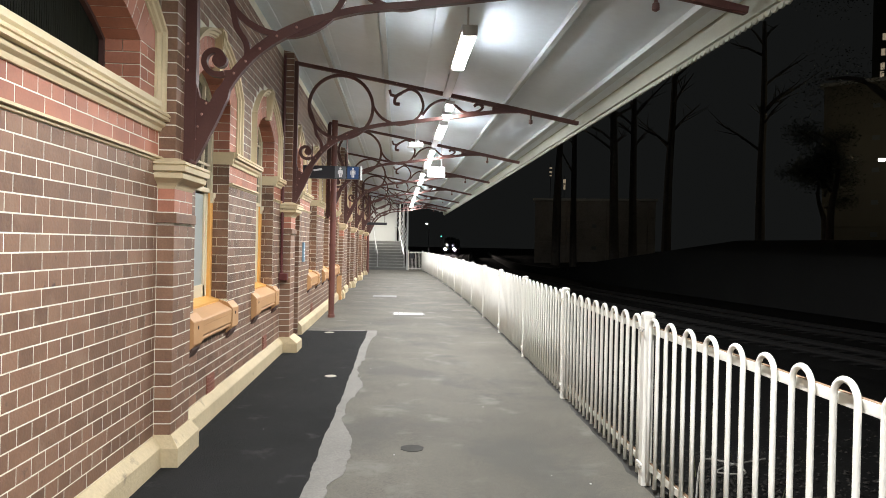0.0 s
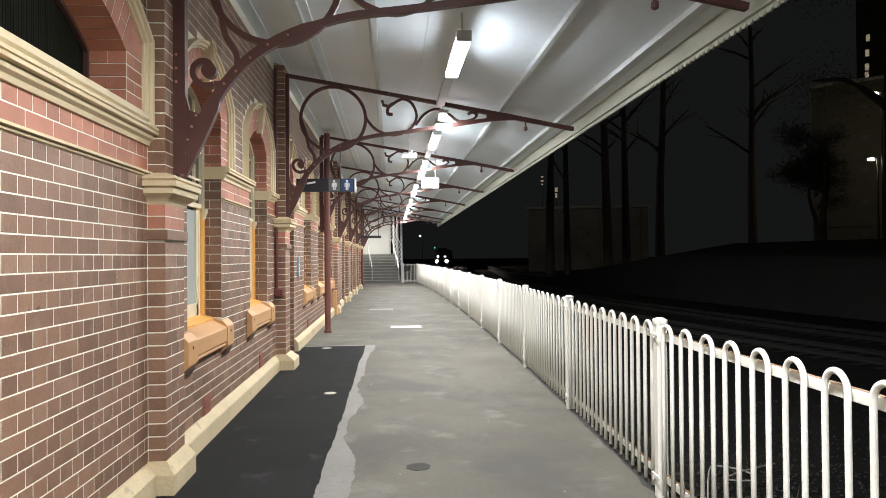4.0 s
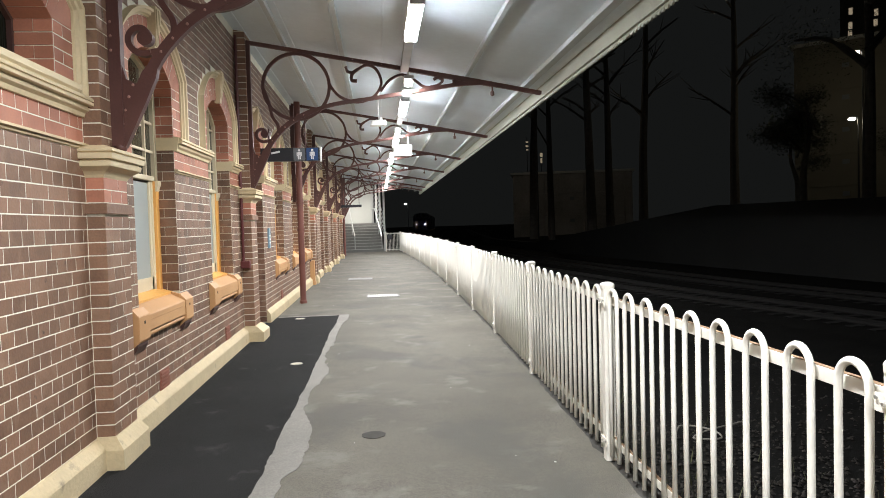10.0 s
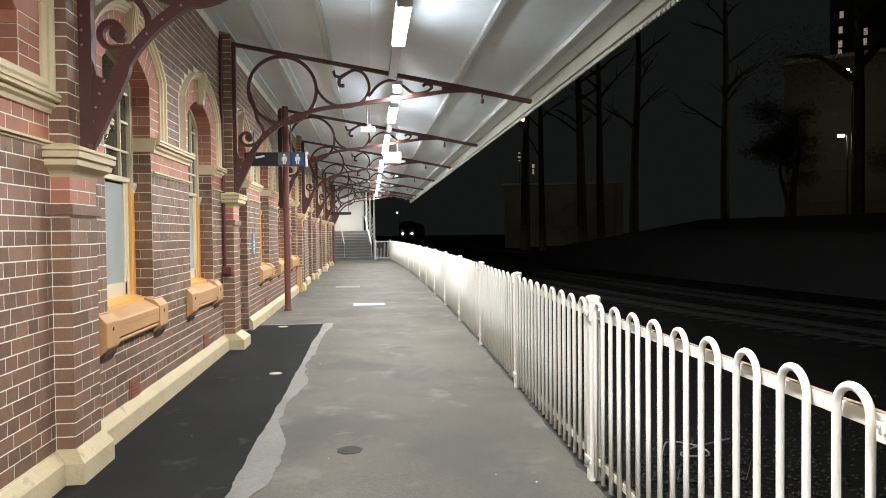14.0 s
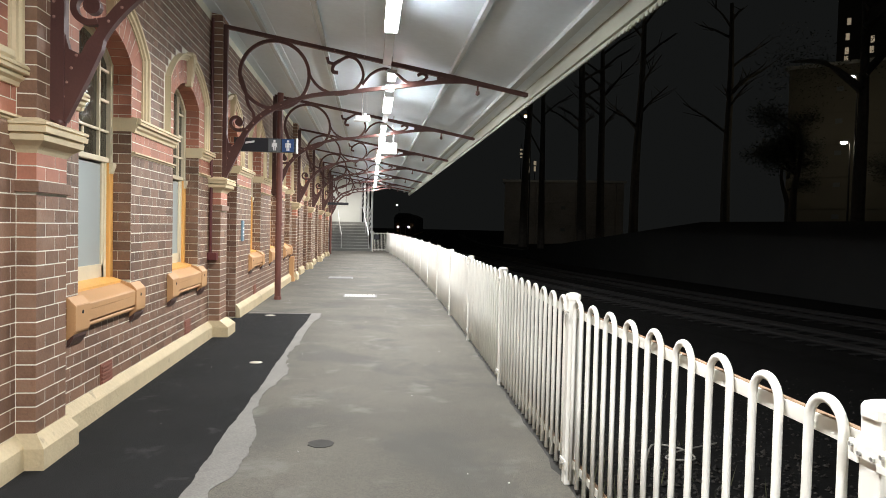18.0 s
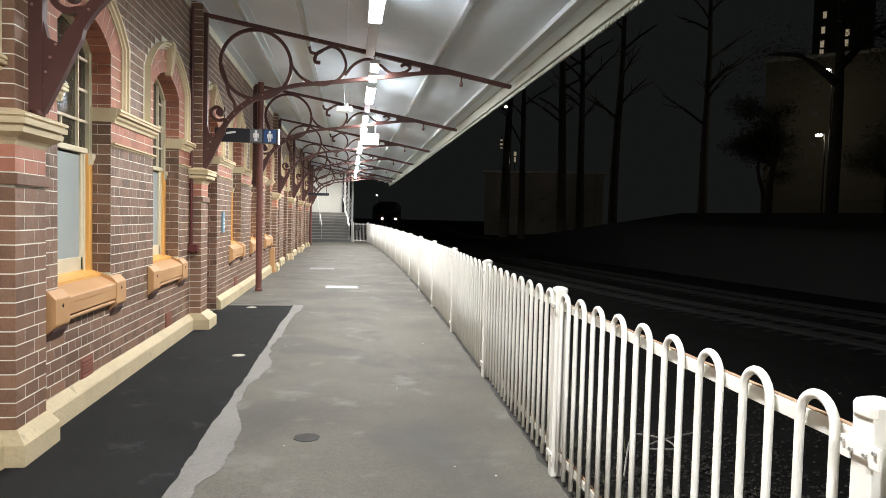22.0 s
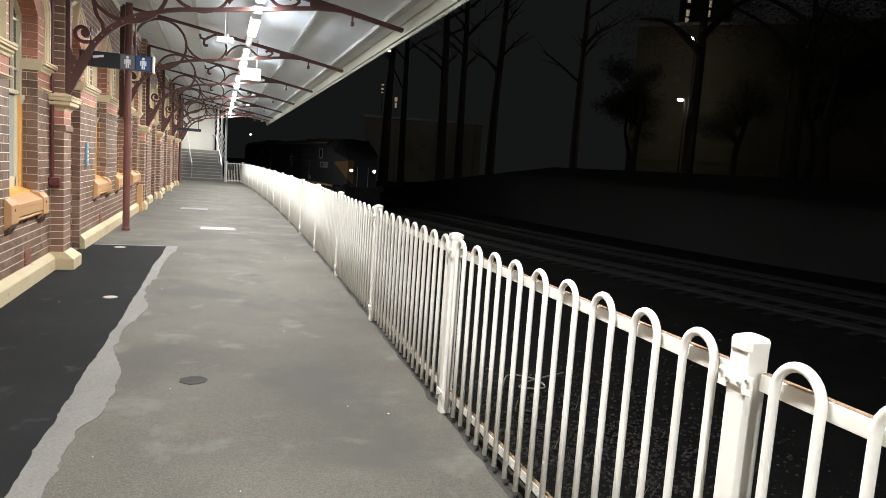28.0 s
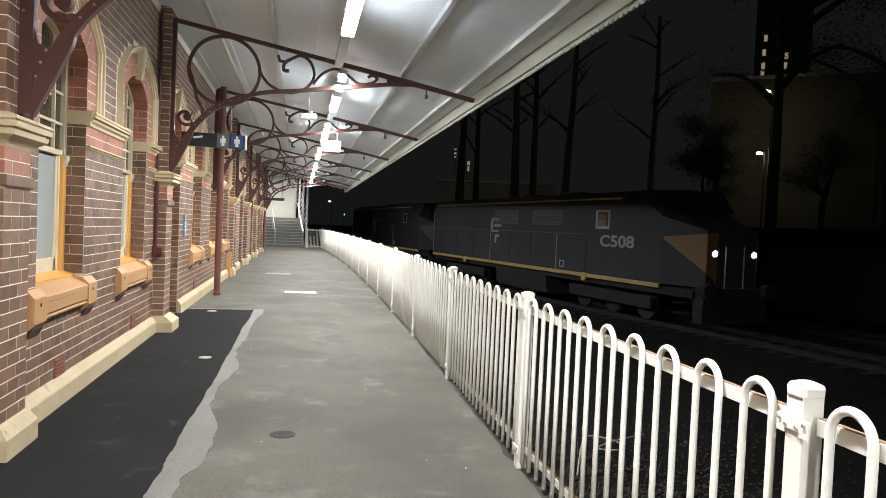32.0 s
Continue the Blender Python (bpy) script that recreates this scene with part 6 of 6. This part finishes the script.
def bare_tree(x, y, h, r, seed):
    """A tall straight trunk with thin limbs high up."""
    q = random.Random(seed)
    z = bank_top(y) - 0.2
    o = thing("tree", pose(x, y, z), "tall straight dark trunk beyond the tracks", "tree", "trees beyond the tracks")
    lean = q.uniform(-0.5, 0.5)
    bm = bmesh.new()
    tube(bm, smooth_line([(0, 0, 0), (lean * 0.3, 0.1, h * 0.35), (lean, -0.2, h * 0.7), (lean * 1.4, 0, h)], 4), [r * (1.15 - 0.75 * i / 12) for i in range(13)], 9)
    part("trunk", bm, BARK, o)
    for i in range(10):
        a, zz, l = q.uniform(0, 6.28), h * q.uniform(0.45, 0.95), h * q.uniform(0.10, 0.2)
        base, tip = Vector((lean * zz / h, 0, zz)), Vector((lean * zz / h + math.cos(a) * l, math.sin(a) * l, zz + l * q.uniform(0.4, 0.9)))
        bm = bmesh.new()
        tube(bm, [tuple(base), tuple(base.lerp(tip, 0.5) + Vector((0, 0, 0.15))), tuple(tip)], [r * 0.32, r * 0.24, r * 0.1], 6)
        limb = part("limb", bm, BARK, o)
        for j in range(4):
            u, ln = q.uniform(0.35, 0.95), l * q.uniform(0.3, 0.6)
            p, a2 = base.lerp(tip, u), a + q.uniform(-1.1, 1.1)
            bm = bmesh.new()
            tube(bm, [tuple(p), (p.x + math.cos(a2) * ln, p.y + math.sin(a2) * ln, p.z + ln * q.uniform(0.3, 1.0))], [r * 0.12, r * 0.04], 5)
            part("twig", bm, BARK, limb)


def apartment(m, w, h, label, bays, skin=FACADE):
    o = thing("apartment_building", m, label, "building", "buildings beyond the tracks")
    bm = bmesh.new()
    box(bm, -w / 2, w / 2, 0, 9, 0, h)
    part("wall", bm, skin, o)
    bm = bmesh.new()
    box(bm, -w / 2 - 0.3, w / 2 + 0.3, -0.3, 9.3, h, h + 0.3)
    part("roof", bm, STONE, o)
    # a nearly blank rear wall: storey bands, downpipes and a few small high windows
    for j in range(1, int(h / 3.0) + 1):
        bm = bmesh.new()
        box(bm, -w / 2, w / 2, -0.06, 0.0, j * 3.0 - 0.12, j * 3.0, 0.01)
        part("storey_band", bm, skin, o)
    for i in range(bays):
        x = -w / 2 + (i + 0.5) * w / bays
        bm = bmesh.new()
        tube(bm, [(x + 1.6, -0.1, 0), (x + 1.6, -0.1, h)], 0.07, 8)
        part("downpipe", bm, skin, o)
        for j in range(int(h / 3.0)):
            z = 1.9 + j * 3.0
            bm = bmesh.new()
            box(bm, x - 0.35, x + 0.35, -0.05, 0.05, z, z + 0.55)
            wn = part("window", bm, skin, o)
            bm = bmesh.new()
            box(bm, x - 0.29, x + 0.29, -0.07, -0.04, z + 0.06, z + 0.49)
            part("pane", bm, SIGN_GREY, wn)


apartment(pose(50.5, 53.7, 1.2, 0, 0, -42), 26, 16.4, "dim rendered apartment building beyond the trees", 3)
apartment(pose(26.6, 90.0, -0.6, 0, 0, -14), 16, 8.6, "low dim building behind tree trunks", 3, DIM_BRICK)
for i, (x, h, r) in enumerate(((14.2, 21, 0.34), (16.4, 19, 0.3), (19.0, 22, 0.4), (21.4, 20, 0.36), (25.3, 23, 0.42), (32.3, 22, 0.4))):
    bare_tree(x, 60 + 2.3 * math.sin(i * 2.1), h, r, 70 + i)
tw = thing("tower_block", pose(86.9, 113.2, 0.0, 0, 0, -38), "distant dark tower with a few lit windows", "building", "buildings beyond the tracks")
bm = bmesh.new()
box(bm, -3.6, 6, 0, 8, -0.5, 50)
part("wall", bm, FACADE, tw)
bm = bmesh.new()
box(bm, -3.8, 6.2, -0.2, 8.2, 50, 50.5)
part("roof", bm, STONE, tw)
for x, z in ((-1.8, 39.6), (-1.95, 36.9), (-2.0, 34.4), (-2.05, 32.9), (-2.1, 31.0), (1.9, 36.0), (1.8, 34.2), (1.5, 31.0)):
    bm = bmesh.new()
    box(bm, x - 0.35, x + 0.35, -0.05, 0.05, z - 0.05, z + 1.25)
    wn = part("window", bm, STONE, tw)
    bm = bmesh.new()
    box(bm, x - 0.3, x + 0.3, -0.08, -0.04, z, z + 1.2)
    part("pane", bm, WINDOW_LIT, wn, "warm lit window")


def light_mast(x, y, z0, top, lights):
    o = thing("light_mast", pose(x, y, z0), "thin distant mast carrying small pale lights", "light mast", "distant light masts")
    bm = bmesh.new()
    tube(bm, [(0, 0, 0), (0, 0, top)], [0.08, 0.06], 8)
    part("pole", bm, LOCO_GREY, o)
    for z, w, h in lights:
        bm = bmesh.new()
        box(bm, -w, w, -0.22, -0.08, z - h, z + h, 0.03)
        part("lamp", bm, WINDOW_LIT, o, "pale glowing lamp")


light_mast(34.0, 150, -1.4, 22.0, ((20.8, 0.26, 0.16), (19.9, 0.3, 0.2), (19.1, 0.22, 0.14)))
light_mast(35.9, 150, -1.4, 19.6, ((18.4, 0.16, 0.6), (16.4, 0.17, 0.7)))
light_mast(37.2, 150, -1.4, 19.0, ((17.9, 0.3, 0.45), (16.6, 0.2, 0.55)))


def street_lamp(x, y, zl, z0, material, watts, colour):
    o = thing("street_lamp", pose(x, y, z0), "lit street lamp on a tall pole in the dark", "street lamp", "street lamps")
    h = zl - z0
    bm = bmesh.new()
    tube(bm, [(0.5, 0, 0), (0.5, 0, h * 0.9), (0.4, 0, h + 0.12), (0, 0, h + 0.14)], [0.08, 0.06, 0.05, 0.04], 8)
    part("pole", bm, LOCO_GREY, o)
    bm = bmesh.new()
    box(bm, -0.28, 0.2, -0.12, 0.12, h + 0.06, h + 0.16, 0.02)
    hd = part("head", bm, LOCO_GREY, o)
    bm = bmesh.new()
    box(bm, -0.30, 0.18, -0.17, 0.17, h - 0.13, h + 0.10, 0.09)
    part("lens", bm, material, hd, "glowing lamp glass")
    if watts:
        li = bpy.data.lights.new("street_light", "POINT")
        li.energy, li.color, li.shadow_soft_size = watts, colour, 0.15
        new("street_light", li).location = (x - 0.06, y, zl - 0.25)


street_lamp(40.0, 52.6, 14.8, 1.2, STREET, 75, (1, 0.86, 0.55))
street_lamp(39.9, 53.0, 9.4, 1.2, STREET, 40, (1, 0.86, 0.6))
street_lamp(17.4, 73.5, 14.0, -0.9, STREET_WARM, 280, (1, 0.92, 0.8))
street_lamp(7.0, 165.0, 6.7, -1.4, STREET, 0, None)
sg = thing("railway_signal", pose(9.6, 150, -1.4), "railway signal post with a green light", "signal")
bm = bmesh.new()
tube(bm, [(0, 0, 0), (0, 0, 5.3)], 0.07)
part("post", bm, LOCO_GREY, sg)
bm = bmesh.new()
box(bm, -0.2, 0.2, -0.1, 0.1, 4.2, 5.2, 0.03)
hd = part("head", bm, SIGN_DARK, sg)
bm = bmesh.new()
tube(bm, [(0, -0.14, 4.9), (0, -0.1, 4.9)], 0.11, 14)
part("lens", bm, GREEN_SIG, hd, "green signal lens")


# ================= bricks, last =================
near = [b for b in BRICKS if b[1] > 2.35 and b[1] < 4.40 and b[3] == "x" and b[6] is not RED and b[2] < 2.3]
near += [b for b in BRICKS if 3.3 < b[1] < 4.40 and b[6] is RED and b[3] == "x"]
near += [b for b in BRICKS if 4.70 < b[1] < 5.25 and b[3] == "x" and b[2] < 1.9]
near = near[:330]
chosen = set(map(id, near))
set_bricks(near, wall)
joined("brickwork", [b for b in BRICKS if id(b) not in chosen], wall, "painted bricks with white pointing")
for k, pil, bricks in PIL_PARTS:
    if k in (0, 1):
        set_bricks(bricks, pil)
    else:
        joined("brickwork", bricks, pil, "painted bricks with white pointing")
for group, (m0, m1) in enumerate(((0, 10), (10, 60))):
    vs, fs = [], []
    for m, r, zc, t0, t1, depth, i in VOUSSOIRS:
        if not m0 <= m < m1:
            continue
        k = len(vs)
        split = (r, r + 0.12, r + 0.25) if i % 2 else (r, r + 0.25)
        for ra, rb in zip(split, split[1:]):
            k = len(vs)
            for x in (WALL - depth if ra == r else WALL - 0.02, WALL):
                for rr, t in ((ra - (0.006 if ra == r else -0.004), t0), (rb - 0.003, t0), (rb - 0.003, t1), (ra - (0.006 if ra == r else -0.004), t1)):
                    vs.append((x, m + rr * math.cos(t), zc + rr * math.sin(t)))
            fs += [[k + j for j in q] for q in ((4, 5, 6, 7), (0, 4, 7, 3), (0, 1, 5, 4), (3, 7, 6, 2), (1, 2, 6, 5))]
    for op in OPENINGS:
        # skewbacks where the flat arches meet their jambs
        half, r, zc, zs = head(op)
        mid = (op[0] + op[1]) / 2
        if not m0 <= mid < m1:
            continue
        t = math.acos(half / r)
        for s in (-1, 1):
            k = len(vs)
            quad = [(half - 0.006, zs), (half + 0.247, zs), (half + 0.247, zc + math.sqrt((r + 0.247) ** 2 - (half + 0.247) ** 2)), ((r + 0.247) * math.cos(t), zc + (r + 0.247) * math.sin(t) - 0.004)]
            for x in (WALL - (WALL - op[3]), WALL):
                vs += [(x, mid + s * y, z + 0.002) for y, z in quad]
            fs += [[k + j for j in q] for q in ((4, 5, 6, 7), (0, 4, 7, 3), (0, 1, 5, 4), (3, 7, 6, 2), (1, 2, 6, 5))]
    me = bpy.data.meshes.new("arch_bricks")
    me.from_pydata(vs, [], fs)
    me.materials.append(RED)
    ob = new("arch_bricks", me)
    ob.parent = wall
    tagged(ob, "red painted wedge bricks of the window arches", kind="stuff")


def motions():
    move_train()


motions()
